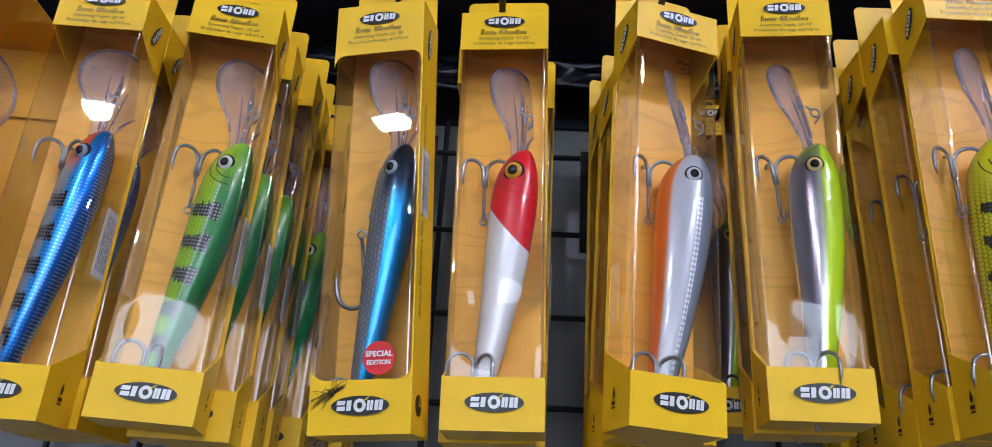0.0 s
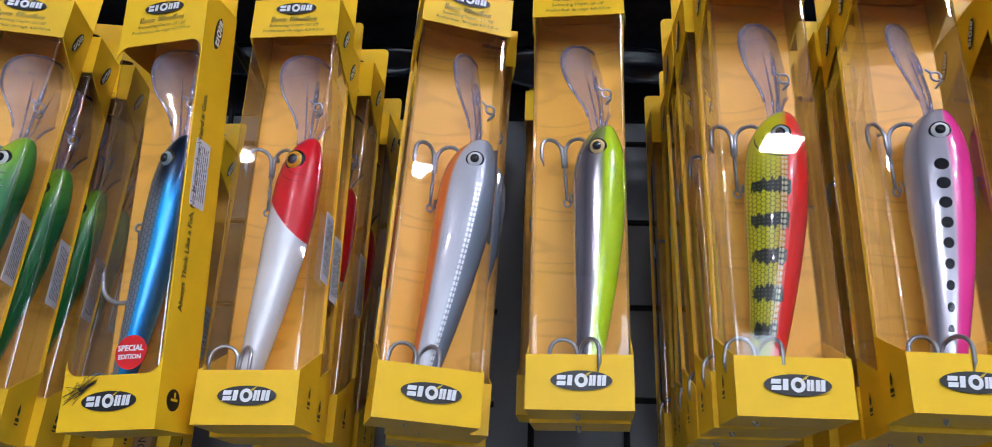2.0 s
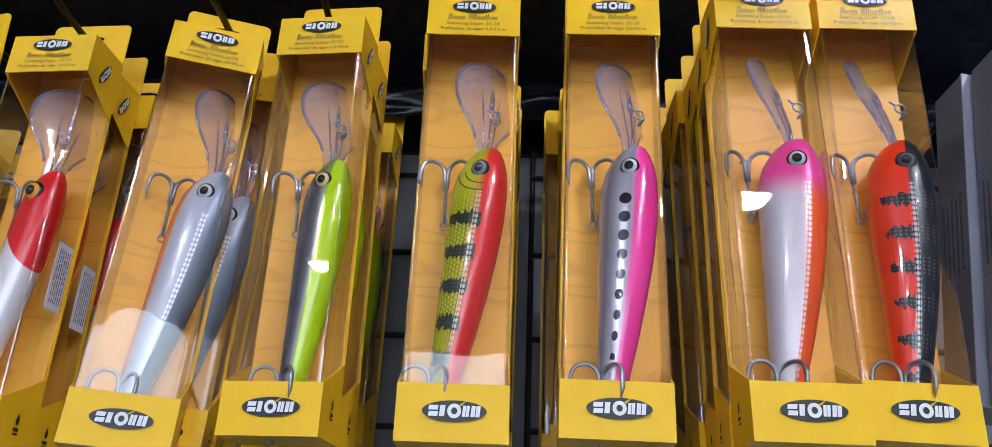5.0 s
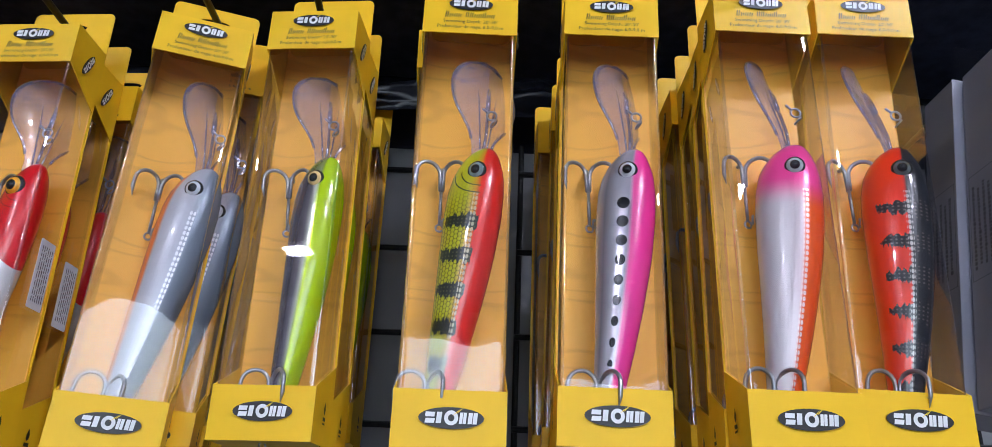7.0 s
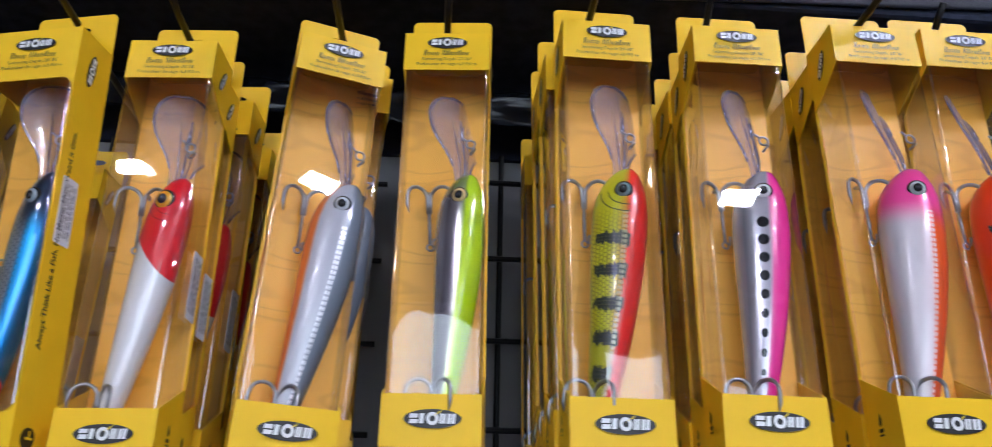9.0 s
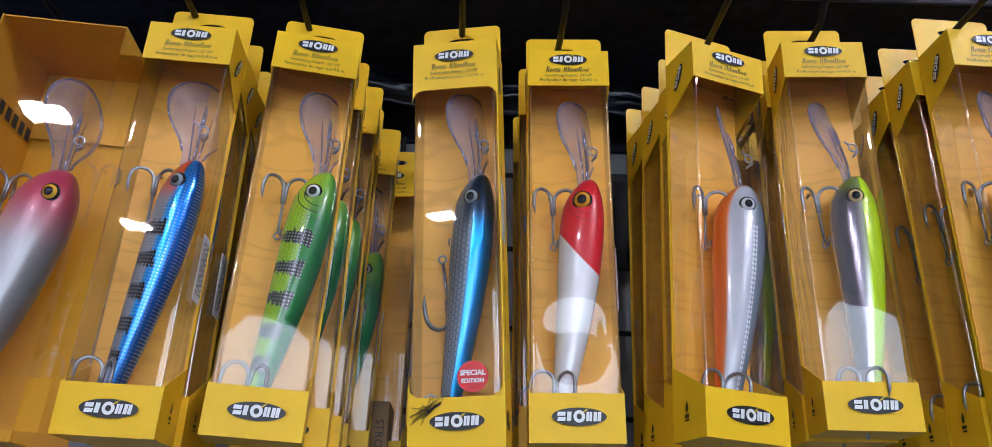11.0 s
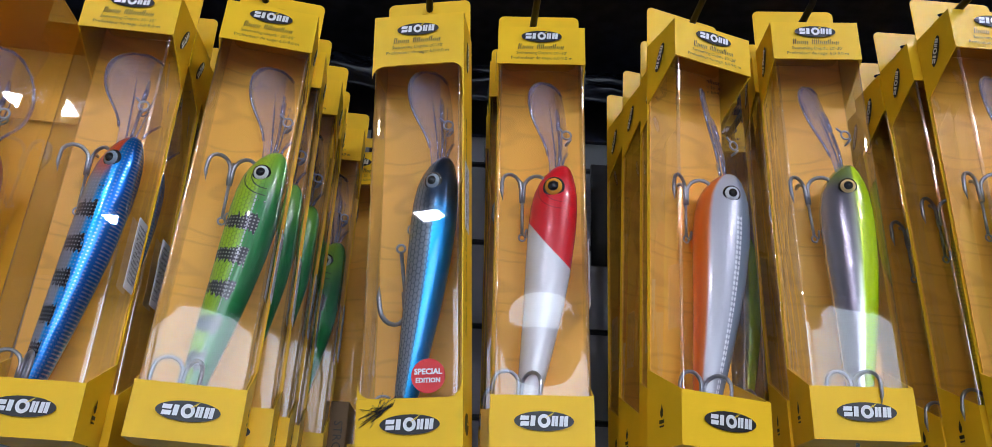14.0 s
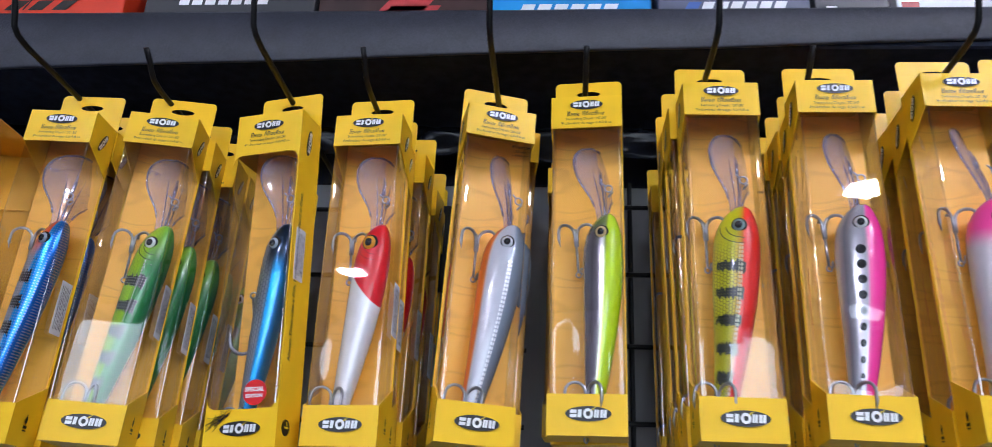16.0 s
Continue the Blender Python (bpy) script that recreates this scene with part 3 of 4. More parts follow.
def paint_green_barred():
    p = Paint("green_barred_paint")
    col = p.bands([(0, (.46, .66, .02)), (.40, (.32, .58, .015)), (.54, (.008, .27, .035)), (1, (.0, .10, .035))])
    col = p.mix(p.m('MULTIPLY', p.m('SUBTRACT', 1.0, p.step(p.u, .05, .26)), .8), col, p.bands([(0, (.62, .66, .02)), (.6, (.35, .60, .03)), (1, (.02, .36, .05))]))
    net = p.dots(75, 14, .24)
    col = p.mix(p.m('MULTIPLY', p.m('MULTIPLY', p.scales(58, 12), p.m('LESS_THAN', p.v, .6)), .45), col, (.08, .14, .02))
    col = p.mix(p.bars_mask(8.0, .27, -.1, .68, .22, .4), col, p.mix(p.m('MULTIPLY', net, .7), BLACK, (.5, .52, .45)))
    col = p.mix(p.gill(), col, (.03, .06, .01))
    return p.finish(p.mix(p.m('MULTIPLY', p.line_of_dots(.5, .018, 64), .5), col, WHITE))


def paint_blue_silver():
    p = Paint("blue_silver_scaled_paint")
    col = p.bands([(0, (.52, .53, .55)), (.50, (.36, .42, .47)), (.60, (.01, .50, .98)), (.82, (.005, .28, .74)), (1, (.01, .04, .14))])
    col = p.mix(p.m('MULTIPLY', p.m('MULTIPLY', p.scales(44, 9), p.m('LESS_THAN', p.v, .62)), .55), col, (.07, .10, .14))
    head = p.m('SUBTRACT', 1.0, p.step(p.u, .15, .30))
    col = p.mix(p.m('MULTIPLY', head, p.step(p.v, .2, .45)), col, (.012, .03, .06))
    return p.finish(col, 0.7, 0.22)


def paint_red_head():
    p = Paint("red_head_white_paint")
    edge = p.m('ADD', .262, p.m('MULTIPLY', p.m('SUBTRACT', p.v, p.m('MULTIPLY', p.m('MULTIPLY', p.v, p.v), .25)), .22))
    head = p.m('LESS_THAN', p.u, edge)
    body = p.bands([(0, (.74, .70, .66)), (.4, (.88, .85, .84)), (.75, (.86, .84, .85)), (1, (.74, .72, .72))])
    red = p.mix(p.m('MULTIPLY', p.gill(), .7), (.80, .006, .016), (.40, .002, .008))
    return p.finish(p.mix(head, body, red), p.m('MULTIPLY', p.m('SUBTRACT', 1.0, head), .12), 0.26, False)


def paint_pearl_orange():
    p = Paint("grey_pearl_orange_belly_paint")
    col = p.bands([(0, (.92, .15, .01)), (.03, (.92, .18, .02)), (.10, (.90, .22, .04)), (.17, (.58, .57, .60)), (.60, (.50, .51, .57)), (.72, (.23, .27, .33)), (1, (.13, .16, .21))])
    return p.finish(p.mix(p.line_of_dots(.64, .05, 50), col, (.9, .9, .94)), 0.15, 0.25)


def paint_chartreuse():
    p = Paint("chartreuse_chrome_paint")
    col = p.bands([(0, (.50, .48, .50)), (.25, (.20, .17, .20)), (.43, (.34, .31, .35)), (.53, (.74, .75, .60)), (.60, (.58, .78, .01)), (1, (.48, .70, .0))])
    head = p.m('MULTIPLY', p.m('SUBTRACT', 1.0, p.step(p.u, .04, .12)), .6)
    return p.finish(p.mix(head, col, (.5, .72, .03)), p.m('MULTIPLY', p.m('SUBTRACT', 1.0, p.step(p.v, .55, .65)), .65), 0.14, False)


def paint_perch():
    p = Paint("yellow_perch_red_back_paint")
    col = p.bands([(0, (.70, .62, .01)), (.45, (.58, .55, .012)), (.58, (.66, .34, .015)), (.66, (.86, .025, .010)), (1, (.74, .008, .010))])
    tail = p.step(p.u, .12, .3)
    col = p.mix(p.m('MULTIPLY', p.m('MULTIPLY', p.scales(62, 13), p.m('LESS_THAN', p.v, .64)), p.m('MULTIPLY', tail, .75)), col, (.07, .07, .01))
    net = p.dots(75, 13, .2)
    col = p.mix(p.bars_mask(8.2, .22, .04, .68, .24, .3), col, p.mix(p.m('MULTIPLY', net, .3), (.012, .016, .01), (.3, .3, .1)))
    col = p.mix(p.m('MULTIPLY', p.line_of_dots(.60, .045, 52), .65), col, (.8, .72, .45))
    return p.finish(p.mix(p.gill(), col, (.03, .05, .01)))


def paint_pink_dots():
    p = Paint("pink_back_silver_paint")
    col = p.bands([(0, (.62, .60, .64)), (.14, (.30, .29, .33)), (.34, (.62, .60, .66)), (.56, (.55, .51, .58)), (.62, (.95, .12, .38)), (.70, (1.0, .05, .34)), (1, (.96, .025, .28))])
    a = p.m('SUBTRACT', p.m('FRACT', p.m('MULTIPLY', p.u, 14.5)), .5)
    b = p.m('MULTIPLY', p.m('SUBTRACT', p.v, .46), 3.0)
    d = p.m('SQRT', p.m('ADD', p.m('MULTIPLY', a, a), p.m('MULTIPLY', b, b)))
    size = p.m('SUBTRACT', .36, p.m('MULTIPLY', p.u, .18))
    spots = p.m('MULTIPLY', p.m('LESS_THAN', d, size), p.m('MULTIPLY', p.m('GREATER_THAN', p.u, .20), p.m('LESS_THAN', p.u, .80)))
    return p.finish(p.mix(spots, col, (.01, .01, .014)), p.m('MULTIPLY', p.m('SUBTRACT', 1.0, p.step(p.v, .54, .62)), .45), 0.17, False)


def paint_pink_head():
    p = Paint("pink_head_pearl_orange_paint")
    col = p.bands([(0, (.60, .56, .58)), (.4, (.72, .66, .68)), (.60, (.76, .62, .64)), (.67, (.98, .13, .015)), (1, (.96, .075, .005))])
    col = p.mix(p.m('SUBTRACT', 1.0, p.step(p.u, .15, .27)), col, (1.0, .07, .34))
    col = p.mix(p.m('MULTIPLY', p.line_of_dots(.66, .045, 52), .75), col, (.9, .85, .82))
    return p.finish(col, 0.1, 0.24)


def paint_tiger():
    p = Paint("red_tiger_black_back_paint")
    col = p.bands([(0, (.92, .055, .008)), (.5, (.88, .032, .006)), (.53, (.80, .025, .006)), (.57, BLACK), (1, (.006, .009, .016))])
    net = p.dots(75, 13, .22)
    col = p.mix(p.bars_mask(8.3, .25, .12, 1.2, .22, .8, .3), col, p.mix(p.m('MULTIPLY', net, .28), BLACK, (.5, .4, .36)))
    return p.finish(p.mix(p.m('MULTIPLY', p.line_of_dots(.56, .045, 52), .7), col, (.7, .66, .6)))


def paint_pink_white():
    p = Paint("pearl_pink_head_paint")
    col = p.bands([(0, (.66, .62, .64)), (.55, (.62, .60, .63)), (.78, (.30, .28, .28)), (1, (.05, .05, .05))])
    return p.finish(p.mix(p.m('SUBTRACT', 1.0, p.step(p.u, .10, .36)), col, p.bands([(0, (.72, .10, .18)), (.8, (.50, .04, .08)), (1, (.06, .02, .02))])), 0.15, 0.26)


def lure(label, paint, iris, slim=1.0, eye_v=0.46, hanging=False, skew=-13, droop=-12, gaze=1.2):
    ob = thing("fishing_lure", label, "fishing lure", "lures in the boxes")
    body = part("body", body_mesh(slim), paint, ob, smooth=True)
    bill = put("bill", BILL_MESH, ob, pose(-0.001, 0, -0.002, 0, droop, skew), "clear plastic diving bill")
    bill.visible_shadow = False
    put("keel", KEEL, bill).visible_shadow = False
    put("rim", RIM, bill).visible_shadow = False
    put("line_ring", SNAP, ob, pose(0.0035, -0.004, 0.021, 0, 35, 25) @ Matrix.Scale(1.2, 4), "steel line ring")
    for k, mesh in enumerate(eye_meshes(iris)):
        if k == 0:
            d, b, t = body_at(EYE_AT)
            wide = slim * 1.10
            eye = put("eye", mesh, ob, pose(bow(EYE_AT) - b * wide + eye_v * (d + b) * wide, -t * wide * 0.93, -EYE_AT * LONG, 8, 0, 6) @ Matrix.Scale(gaze, 4))
        else:
            put(mesh.name, mesh, eye, pose(0, -0.0006 * k, 0))
    d, b, t = body_at(0.30)
    x = bow(0.30) - b * slim * 1.10
    put("split_ring", SPLIT, ob, pose(x - 0.0015, 0, -0.0455))
    if hanging:
        put("treble_hook", TREBLE, ob, pose(x - 0.0045, -0.002, -0.058, 0, 166, 25) @ Matrix.Scale(1.5, 4), "steel treble hook hanging down")
    else:
        put("treble_hook", TREBLE, ob, pose(x - 0.0040, 0.0, -0.0485, 0, -8, 34) @ Matrix.Scale(1.28, 4), "steel treble hook")
    put("treble_hook", TREBLE, ob, pose(bow(1) - 0.002, -0.004, -0.173, 0, 4, -110) @ Matrix.Scale(0.9 if hanging else 1.28, 4), "steel treble hook")
    return ob


LURES = {
    1: ("blue chrome lure with black bars and orange throat", paint_blue_barred(), (.25, .3, .36), .88, .57),
    2: ("green and yellow lure with dark bars", paint_green_barred(), (.75, .78, .72), .88, .53),
    3: ("blue and silver scaled lure in special edition box", paint_blue_silver(), (.3, .36, .4), .82, .55),
    4: ("pearl white lure with a red head", paint_red_head(), (.85, .36, .02), .86, .53),
    5: ("grey pearl lure with an orange belly", paint_pearl_orange(), (.7, .72, .74), 1.0, .59),
    6: ("silver lure with a chartreuse back", paint_chartreuse(), (.82, .58, .26), .92, .55),
    7: ("yellow perch lure with a red back", paint_perch(), (.22, .30, .30), .98, .63),
    8: ("silver lure with black dots and pink back", paint_pink_dots(), (.75, .78, .78), .98, .59),
    9: ("pearl lure with pink head and orange back", paint_pink_head(), (.55, .6, .6), 1.06, .61),
    10: ("red-orange tiger lure with a black back", paint_tiger(), (.12, .14, .14), 1.04, .63),
}

# column: x, y, z, pitch, lean, turn, boxes behind on the same hook
COLUMNS = {
    1: (-0.2473, 0.4167, 1.5456, 0.4, 0.8, 2.4, 2),
    2: (-0.1690, 0.4226, 1.5482, -0.3, 1.6, 8.8, 4),
    3: (-0.0555, 0.4305, 1.5483, 2.4, -2.8, -9.5, 0),
    4: (0.0146, 0.4343, 1.5543, 0.1, -1.2, -3.0, 5),
    5: (0.1118, 0.4258, 1.5577, -0.0, 1.9, 16.9, 3),
    6: (0.1893, 0.4305, 1.5674, 0.9, -0.3, -4.9, 2),
    7: (0.2892, 0.3991, 1.5625, 0.3, -0.2, 1.2, 5),
    8: (0.3692, 0.3946, 1.5657, -1.0, 0.8, -1.3, 4),
    9: (0.4600, 0.3867, 1.5662, -0.9, 0.1, 0.5, 4),
    10: (0.5148, 0.3933, 1.5692, -0.1, 1.8, -1.6, 3),
}
IN_BOX = pose(0.011, 0.0182, 0.171, 0, 7.5, 0)
RISE = {1: 0.005, 2: 0.004, 3: 0.004, 4: 0.004, 5: 0.002, 9: 0.002, 10: 0.002}
WALL_Y = 0.672
TWIST = {1: -22, 2: -17, 3: -17, 4: -17, 5: -22, 6: -17, 7: -27, 8: -23, 9: -23, 10: -23}
SHIFT = {2: 0.004, 3: 0.001, 5: 0.006, 6: 0.002, 8: 0.001, 9: 0.003, 10: 0.003}
SWAY = {6: -4.0, 8: -2.0, 10: -3.0}
BILL_TURN = {1: -27, 2: -27, 3: -18, 4: -24, 5: -17, 6: -27, 7: -26, 8: -23, 9: -18, 10: -18}
BILL_DROOP = {1: -12, 2: -12, 3: -11, 4: -10, 5: -14, 6: -12, 7: -8, 8: -10, 9: -16, 10: -16}


def hang_boxes():
    for k, (x, y, z, pitch, lean, turn, behind) in COLUMNS.items():
        words, paint, iris, slim, ev = LURES[k]
        text = f"yellow card box with clear window, {words.split(' lure')[0]} lure inside"
        box = special_box("worn yellow special edition box with red sticker and pen scribble") if k == 3 else lure_box(text, k in (1, 2, 4), k)
        fish = lure(words, paint, iris, slim, ev, k == 3, BILL_TURN[k], BILL_DROOP[k], 1.45 if k == 4 else 1.2)
        here = pose(x, y, z, pitch, lean, turn)
        twist = pose(0, 0, RISE.get(k, 0), 0, SWAY.get(k, 0), TWIST[k])
        box.matrix_basis, fish.matrix_basis = here, here @ pose(SHIFT.get(k, 0), 0, 0) @ IN_BOX @ twist
        rng = random.Random(k)
        if k == 2:
            far = pose(-0.1280, 0.616, 1.5460, 0, 0, -3)
            copy_thing(box, far)
        for i in range(behind):
            back = y + (D + 0.0020) * (i + 1) + 0.0015 * rng.random()
            if k == 6 and i == 1:
                back = 0.585
            if back + D > WALL_Y - 0.016:
                break
            m = pose(x + rng.uniform(-.004, .004) + (0.004 * (i + 1) if k == 2 else 0), back, z + rng.uniform(-.004, .002), pitch, lean * .5 + rng.uniform(-1, 1), turn * .6 + rng.uniform(-2.5, 2.5))
            if k == 6 and i == 1:
                m = pose(0.182, 0.598, z + 0.022, 0, 0, -4)
            copy_thing(box, m)
            copy_thing(fish, m @ pose(SHIFT.get(k, 0), 0, 0) @ IN_BOX @ twist)


# ---- the display wall ----
def display_wall():
    tagged(part("wall_back_panel", block(-3.2, 3.4, 0.690, 0.74, 0.0, 1.878), WALL_GREY, None), "pale grey board behind the wire grid", "wall", kind="structure")

    tagged(part("wall_upper_panel", block(-3.2, 3.4, 0.684, 0.74, 1.878, 3.2), DARK_WALL, None), "black board above the wire grid", "wall", kind="structure")
    up = mesh_of("upright_wire", tube(bmesh.new(), [(0, 0, 0.62), (0, 0, 1.875)], 0.0026, 7), WIRE)
    for xs, drop in (([0.105 - 0.0762 * i for i in range(13)], -0.007), ([0.2415 - 0.0762 * i for i in range(2)][::-1], 0.0), ([0.330 + 0.0762 * i for i in range(9)], 0.0)):
        grid = thing("wire_grid_panel", "black wire grid panel fixed on the wall", "grid panel", "wire grid panels")
        for x in xs:
            put("upright_wire", up, grid, pose(x, WALL_Y, 0))
        lo, hi = min(xs) - 0.0, max(xs) + 0.0
        level = mesh_of("level_wire", tube(bmesh.new(), [(lo - .002, 0, 0), (hi + .03, 0, 0)], 0.0027, 7), WIRE)
        for i in range(16):
            put("level_wire", level, grid, pose(0, WALL_Y - 0.005, 1.844 + drop - 0.0766 * i))


def peg_hooks():
    for k, (x, long) in {0: (-0.36, 1), 1: (-0.258, 1), 2: (-0.178, 0), 3: (-0.066, 1), 4: (0.006, 0), 5: (0.114, 1), 6: (0.187, 0), 7: (0.281, 1), 8: (0.362, 0), 9: (0.460, 1), 10: (0.521, 0), 11: (0.653, 1)}.items():
        hook = thing("peg_hook", "long black wire peg hook with upturned tip" if long else "short black wire peg hook with upturned tip", "peg hook", "peg hooks on the grid")
        zz = 1.846 if k < 11 else 1.852
        ey, ty, tz = (0.352, 0.335, 1.895) if long else (0.418, 0.401, 1.866)
        bm = bmesh.new()
        tube(bm, [(x, WALL_Y - 0.008, zz - 0.002), (x, ey + 0.02, zz), (x, ey + 0.006, zz + 0.002), (x, ey, zz + 0.006), (x, (ey + ty) / 2, (zz + tz) / 2 + 0.004), (x, ty, tz)], 0.0024, 8)
        part("wire", bm, WIRE, hook, smooth=True)
        part("clip_plate", block(x - 0.012, x + 0.012, WALL_Y - 0.011, WALL_Y - 0.0085, zz - 0.050, zz + 0.006, 0.0008), WIRE, hook)


# ---- the shelf above, with its boxes ----
def shelf():
    sh = thing("shelf", "black vinyl-covered shelf above the hooks", "shelf", kind="structure")
    bm = block(-2.4, 2.6, 0.500, 0.683, 1.934, 1.976, 0.004)
    part("shelf_board", bm, SHELF_DARK, sh)
    bm = bmesh.new()
    cols = []
    for i in range(121):
        x = -2.4 + 5.0 * i / 120
        low = 1.9228 + 0.0330 * max(-0.6, min(0.6, x - 0.05)) + 0.0012 * noise.noise((x * 5, 0, 0))
        bulge = 0.0012 * noise.noise((x * 7, 4, 0))
        cols.append([bm.verts.new((x, y + bulge, z)) for y, z in ((0.4990, 1.9745), (0.4968, 1.9752), (0.4950, 1.9725), (0.4945, (1.9725 + low) / 2), (0.4948, low + 0.002), (0.4965, low), (0.4990, low + 0.001))])
    for a, b in zip(cols, cols[1:]):
        for k in range(7):
            bm.faces.new((a[k], a[(k + 1) % 7], b[(k + 1) % 7], b[k]))
    bm.faces.new(cols[0]), bm.faces.new(cols[-1])
    part("front_band", bm, VINYL, sh, "woven vinyl front band", smooth=True)


def reel_box(x0, x1, tall, mats, marks, label):
    """A carton on the shelf; marks are plain shapes printed on its front."""
    box = thing("reel_box", label, "carton", "cartons on the shelf")
    part("carton", block(x0, x1, 0.507, 0.62, 1.9765, 1.9765 + tall, 0.0015), mats, box)
    part("lid_flap", block(x0 + .001, x1 - .001, 0.508, 0.619, 1.9765 + tall + .0002, 1.9785 + tall, 0.0005), mats, box)
    for mat, rows in marks:
        part("print_mark", bars(rows, 0.0), mat, box, m=pose(x0, 0.5064, 1.9765))


def letters_row(x, z, n, w, h, gap, slant=0.0):
    return [(x + i * (w + gap), x + i * (w + gap) + w, z, z + h, slant) for i in range(n)]


def cartons():
    org = plain("orange_red_carton", (.70, .045, .012), .4, 0, .06, 30)
    blk = plain("charcoal_carton", (.035, .037, .042), .4, 0, .1, 30)
    brn = plain("dark_brown_carton", (.045, .020, .018), .4, 0, .3, 40)
    blu = plain("blue_carton", (.005, .26, .62), .4, 0, .06, 30)
    gry = plain("slate_carton", (.10, .11, .16), .4, 0, .1, 30)
    nvy = plain("blue_print", (.05, .12, .38), .4)
    wht = plain("white_carton", (.70, .70, .72), .45, 0, .05, 30)
    pnk = plain("red_print", (.5, .05, .05), .4)
    reel_box(-.560, -.281, .10, org, [(INK, letters_row(.150, .010, 3, .016, .012, .010, .01) + [(.17, .172, .01, .05, .02)])], "orange-red reel carton on the shelf")
    reel_box(-.259, -.081, .10, blk, [(PAPER, letters_row(.036, .0150, 7, .0105, .013, .0032, .001)), (wht, letters_row(.030, .001, 4, .008, .004, .002)), (BOLT, [(.068, .085, .001, .003, 0)]), (pnk, [(.086, .105, .001, .003, 0)]), (wht, [(.11, .15, .001, .0035, .002)])], "charcoal reel carton with white marks")
    reel_box(-.077, .093, .10, brn, [(pnk, [(.060, .105, .004, .020, .012), (.070, .120, .006, .012, .004)])], "dark brown carton with red print")
    reel_box(.097, .252, .10, blu, [(PAPER, letters_row(.028, .0035, 6, .0125, .009, .0035, .003))], "blue reel carton with white marks")
    reel_box(.258, .401, .10, gry, [(PAPER, letters_row(.040, .003, 6, .0105, .011, .003, .004)), (nvy, [(.02, .125, .0015, .0025, 0), (.024, .036, .003, .014, .006)])], "slate carton with white and blue marks")
    reel_box(.405, .474, .10, blk, [(PAPER, [(.01, .02, .004, .008, 0)])], "small charcoal carton between two larger ones")
    reel_box(.480, .640, .10, wht, [(pnk, [(.004, .02, .004, .012, 0)]), (INK, [(0.0, .15, .0, .003, 0)])], "white carton with red print")
    reel_box(-.760, -.570, .10, blk, [(PAPER, letters_row(.03, .015, 6, .01, .012, .004))], "charcoal reel carton with white marks")


def black_wrap():
    """Loose black plastic drooping behind the boxes under the shelf."""
    bm = bmesh.new()
    nx, nz = 110, 14
    rows = []
    for j in range(nz + 1):
        row = []
        for i in range(nx + 1):
            x = -0.55 + 1.35 * i / nx
            f = j / nz
            low = 1.880 + 0.014 * noise.noise((x * 9, 3.1, 0)) - 0.020 * max(0, noise.noise((x * 6, 8, 1)))
            z = 1.926 + (low - 1.926) * f
            y = 0.640 - 0.030 * math.sin(f * 2.4) + 0.012 * noise.noise((x * 22, f * 3, 2)) + 0.006 * noise.noise((x * 60, f * 9, 5))
            row.append(bm.verts.new((x, y, z)))
        rows.append(row)
    for p, q in zip(rows, rows[1:]):
        for i in range(nx):
            bm.faces.new((p[i], p[i + 1], q[i + 1], q[i]))
    bmesh.ops.solidify(bm, geom=bm.faces[:], thickness=0.0008)
    ob = new("black_plastic_cover", mesh_of("black_plastic_cover", bm, CLOTH, True))
    tagged(ob, "crumpled black plastic hanging under the shelf", "plastic cover")


def grey_packs():
    """Slim grey packs with clear hang tabs on one hook beside the yellow boxes."""
    first = thing("hook_pack", "slim grey card pack with clear hang tab", "tackle pack", "grey packs on one hook")
    part("carton", block(0, 0.052, 0.0012, 0.0375, 0, 0.235, 0.0008), GREY_BOX, first)
    part("front_face", block(-0.0004, 0.0524, 0, 0.0011, 0, 0.235, 0.0003), GREY_EDGE, first)
    tab = part("hang_tab", plate(rounded(0.002, 0.050, 0.0, 0.030, 0.005, corners="ab"), oval(0.011, 0.003, 16, 0.026, 0.017), 0.0007), FILM, first, "clear plastic hang tab", m=pose(0, 0.002, 0.2352))
    tab.visible_shadow = False
    rows = []
    rng = random.Random(12)
    for i in range(5):
        z = 0.145 - 0.003 * (i % 2)
        while z > 0.084 + 0.012 * rng.random():
            h = 0.0012 + 0.0016 * rng.random()
            rows.append((-0.013 + i * 0.0055, -0.0108 + i * 0.0055 + 0.0008 * rng.random(), z - h, z, 0))
            z -= h + 0.0007
    rows += [(-0.016, 0.016, 0.153, 0.1534, 0), (-0.016, 0.016, 0.080, 0.0804, 0), (-0.016, -0.0156, 0.080, 0.153, 0), (0.0156, 0.016, 0.080, 0.153, 0)]
    part("side_print", bars(rows, 0.0), LABEL_INK, first, m=pose(-0.0003, 0.019, 0, 0, 0, -90))
    base = [pose(0.590 + 0.006 * i, 0.478 - 0.040 * i, 1.606, 0, 8.5, 1.0) for i in range(4)]
    first.matrix_basis = base[0]
    for m in base[1:3]:
        copy_thing(first, m)


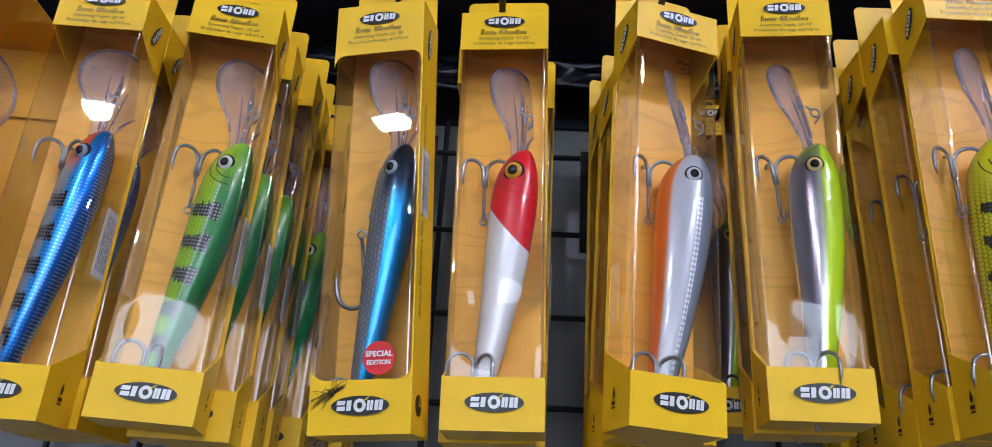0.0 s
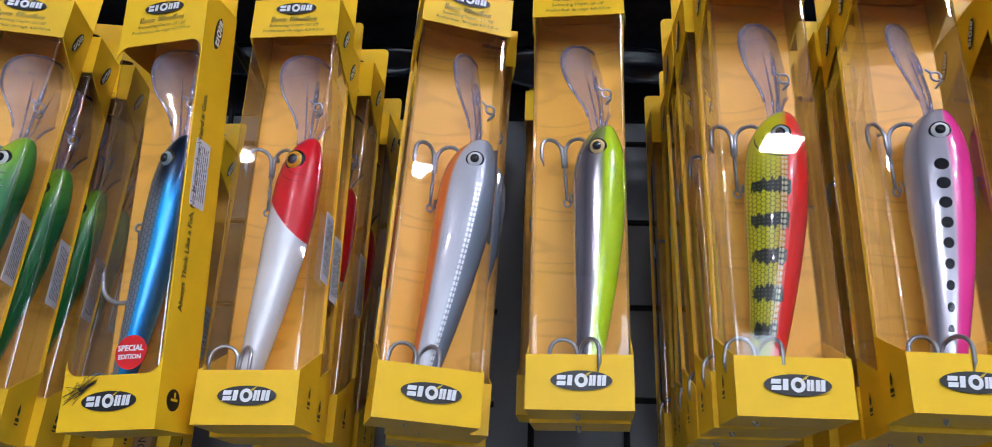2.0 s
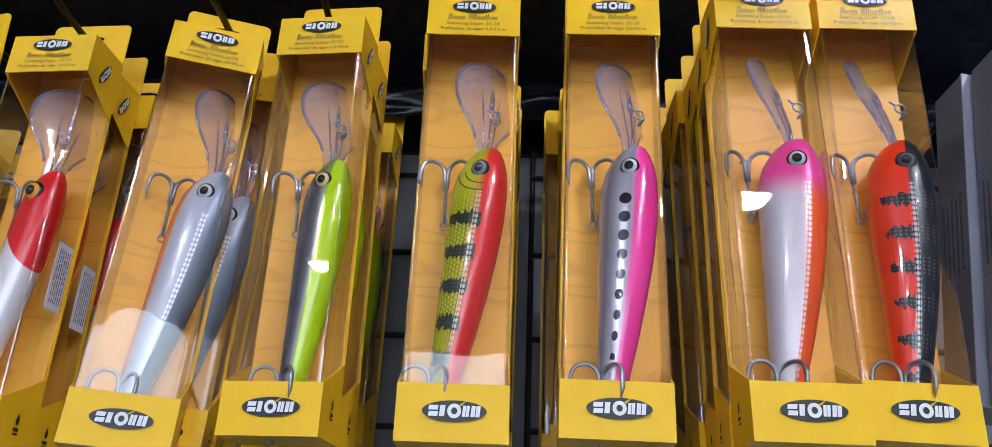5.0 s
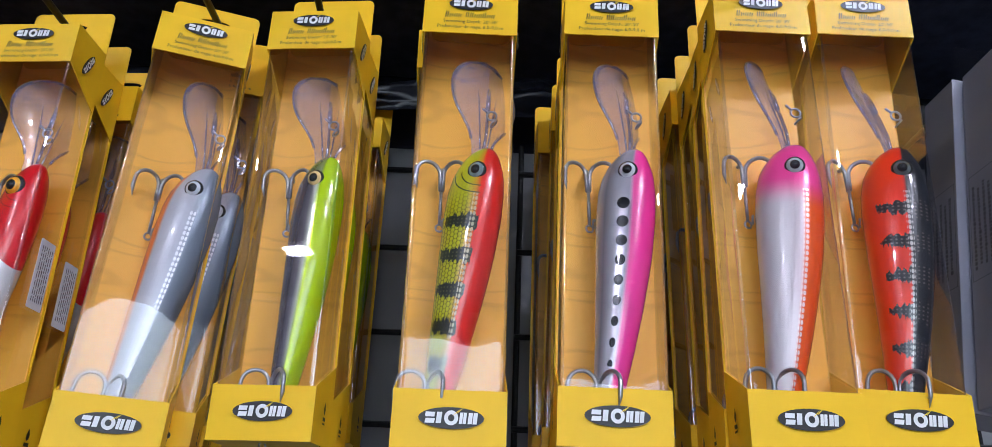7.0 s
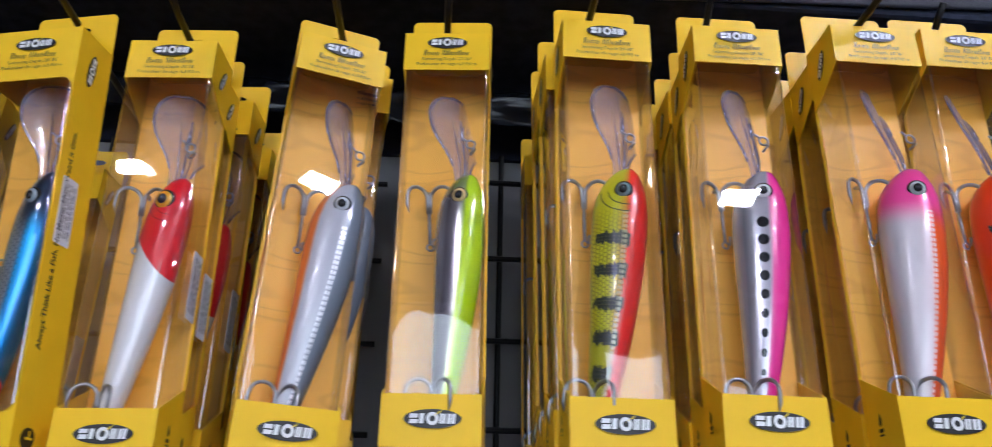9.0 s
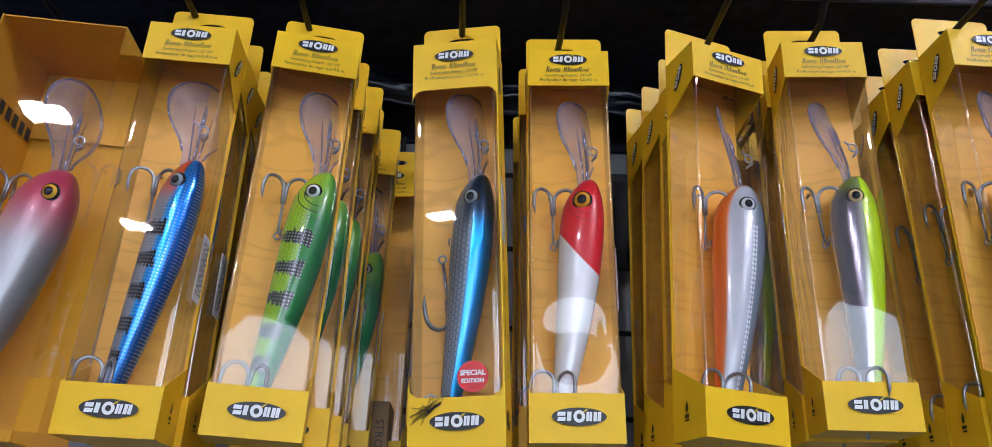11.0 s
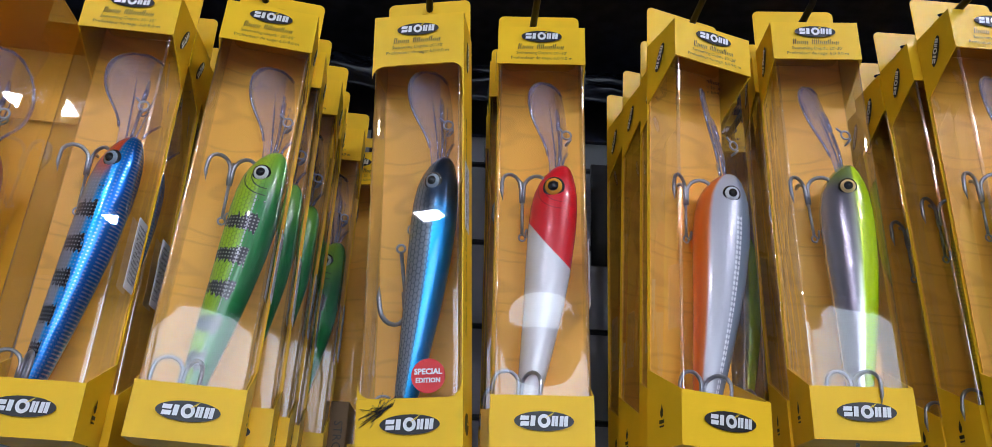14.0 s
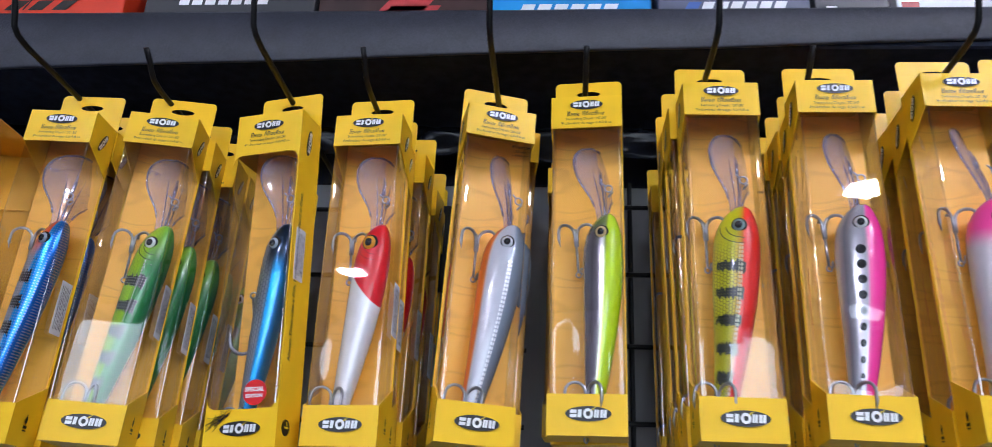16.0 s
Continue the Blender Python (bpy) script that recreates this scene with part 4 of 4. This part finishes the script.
def big_box():
    """The deeper clear box at the end of the row, with a card back and side."""
    m = pose(-0.313, 0.380, 1.538, 0, 1.5, 3)
    box = thing("large_lure_box", "large clear box with orange card back, red and white lure inside", "lure box", m=m)
    w, d, h = 0.0365, 0.070, 0.250
    part("back_panel", faces([[(-w, d, 0), (w, d, 0), (w, d, h), (-w, d, h)]], 0.0008), CARD_IN, box)
    part("side_panel", faces([[(-w, 0, 0), (-w, d, 0), (-w, d, h), (-w, 0, h)]], 0.0008), CARD_IN, box)
    part("top_card", faces([[(-w, 0.001, h), (w, 0.001, h), (w, d, h), (-w, d, h)], [(-w, d - .002, h), (w, d - .002, h), (w, d - .002, h - .05), (-w, d - .002, h - .05)]], 0.0008), CARD_IN, box)
    part("base", faces([[(-w, 0, 0), (w, 0, 0), (w, d, 0), (-w, d, 0)], [(-w, 0, 0), (w, 0, 0), (w, 0, .006), (-w, 0, .006)]], 0.0008), CARD_IN, box)
    ob = part("window", faces([[(-w, 0.0, .001), (w, 0.0, .001), (w, 0.0, h), (-w, 0.0, h)], [(w, 0, .001), (w, d - .001, .001), (w, d - .001, h), (w, 0, h)]]), FILM, box, "clear plastic window")
    ob.visible_shadow = False
    part("side_print", bars(letters_row(-.012, -.005, 5, .006, .009, .003) + letters_row(-.02, -.09, 5, .005, .006, .004, .003), 0.0), INK, box, m=pose(-w + .0012, d / 2, h - .05, 0, 0, 90))
    fish = lure("pearl white lure with a pink-red head", paint_pink_white(), (.75, .40, .03), 1.2, .74)
    fish.matrix_basis = m @ pose(0.007, 0.034, 0.163, 0, 11, 0) @ pose(0, 0, 0, 0, 0, -8)


# ---- the unseen shop round the camera ----
def shop():
    y0, y1, x0, x1, top = -5.35, 0.74, -3.2, 3.4, 3.2
    # Unseen shell, added to set fill light and what the films reflect.
    tagged(part("floor", block(x0 - .1, x1 + .1, y0 - .2, y1, -0.1, 0), FLOOR, None), "unseen shop floor, darkened to cut bounce light", "floor", kind="structure")
    tagged(part("ceiling", block(x0 - .1, x1 + .1, y0 - .2, y1 + .1, top, top + .1), CEILING, None), "unseen shop ceiling, darkened to cut haze in the films", "ceiling", kind="structure")
    tagged(part("wall_west", block(x0 - .1, x0, y0, y1, 0, top), SIDE_WALL, None), "unseen side wall, darkened to cut bounce light", "wall", kind="structure")
    tagged(part("wall_east", block(x1, x1 + .1, y0, y1, 0, top), SIDE_WALL, None), "unseen side wall, darkened to cut bounce light", "wall", kind="structure")
    # shop front: a low wall, piers and glazed openings
    tagged(part("wall_front_low", block(x0, x1, y0 - .1, y0, 0, 1.1), PLASTER, None), "low wall under the shop windows", "wall", kind="structure")
    tagged(part("wall_front_head", block(x0, x1, y0 - .1, y0, 3.08, top), PLASTER, None), "lintel over the shop windows", "wall", kind="structure")
    for a, b in ((x0, -1.75), (-0.75, -0.35), (1.35, 1.75), (2.35, x1)):
        tagged(part("wall_front_pier", block(a, b, y0 - .1, y0, 1.1, 3.08), PLASTER, None), "blue-tinted pier between shop windows", "wall", kind="structure")
    glow = Net("daylight_backdrop")
    em = glow.node("ShaderNodeEmission")
    em.inputs[0].default_value, em.inputs[1].default_value = (0.75, 0.88, 1.03, 1), DAY
    glow.put(glow.out.inputs[0], em.outputs[0])
    tagged(part("backdrop", block(x0 - 1.5, x1 + 1.5, y0 - 1.25, y0 - 1.2, -0.1, 5.0), glow.mat, None), "bright daylight outside the shop windows", "backdrop", kind="structure")
    lit = Net("lit_lamp_panel")
    lit.done((.8, .8, .8), .5, emit=((0.925, 0.955, 1.17), LAMP))
    white = plain("white_lamp_frame", (.75, .75, .75), .5)
    for x, y in ((-1.58, -2.40), (1.36, -2.40), (-1.66, -3.75), (1.44, -1.25)):
        lamp = thing("ceiling_lamp", "small white lit ceiling panel", "ceiling lamp", "ceiling panels")
        part("frame", block(x - .092, x + .092, y - .082, y + .082, top - .03, top - .001, .004), white, lamp)
        part("diffuser", block(x - .080, x + .080, y - .070, y + .070, top - .034, top - .0302), lit.mat, lamp, "glowing white diffuser")


def wall_oddments():
    """A slim brown pack and two black strips on the wire grid, seen between the boxes."""
    pack = thing("brown_pack", "slim brown card pack with black lettering", "tackle pack")
    part("carton", block(-0.124, -0.110, 0.606, 0.6645, 1.470, 1.604, 0.001), plain("brown_kraft_card", (.30, .17, .07), .6, 0, .1, 40), pack)
    put("lettering", lettering("lettering", "STRONG", 0.009, INK), pack, pose(-0.117, 0.6055, 1.572, 0, 90, 0))
    for x, y in ((0.0425, 0.648), (0.086, 0.648)):
        strip = thing("hang_strip", "black plastic strip hanging on the wire grid", "hang strip", "black strips")
        part("strip", block(x - 0.009, x + 0.009, y, y + 0.004, 1.738, 1.835, 0.001), WIRE, strip)
        part("clip", block(x - 0.006, x + 0.006, y + 0.0042, WALL_Y - 0.006, 1.826, 1.834, 0.001), WIRE, strip)


shop()
display_wall()
wall_oddments()
shelf()
cartons()
black_wrap()
peg_hooks()
hang_boxes()
big_box()
grey_packs()
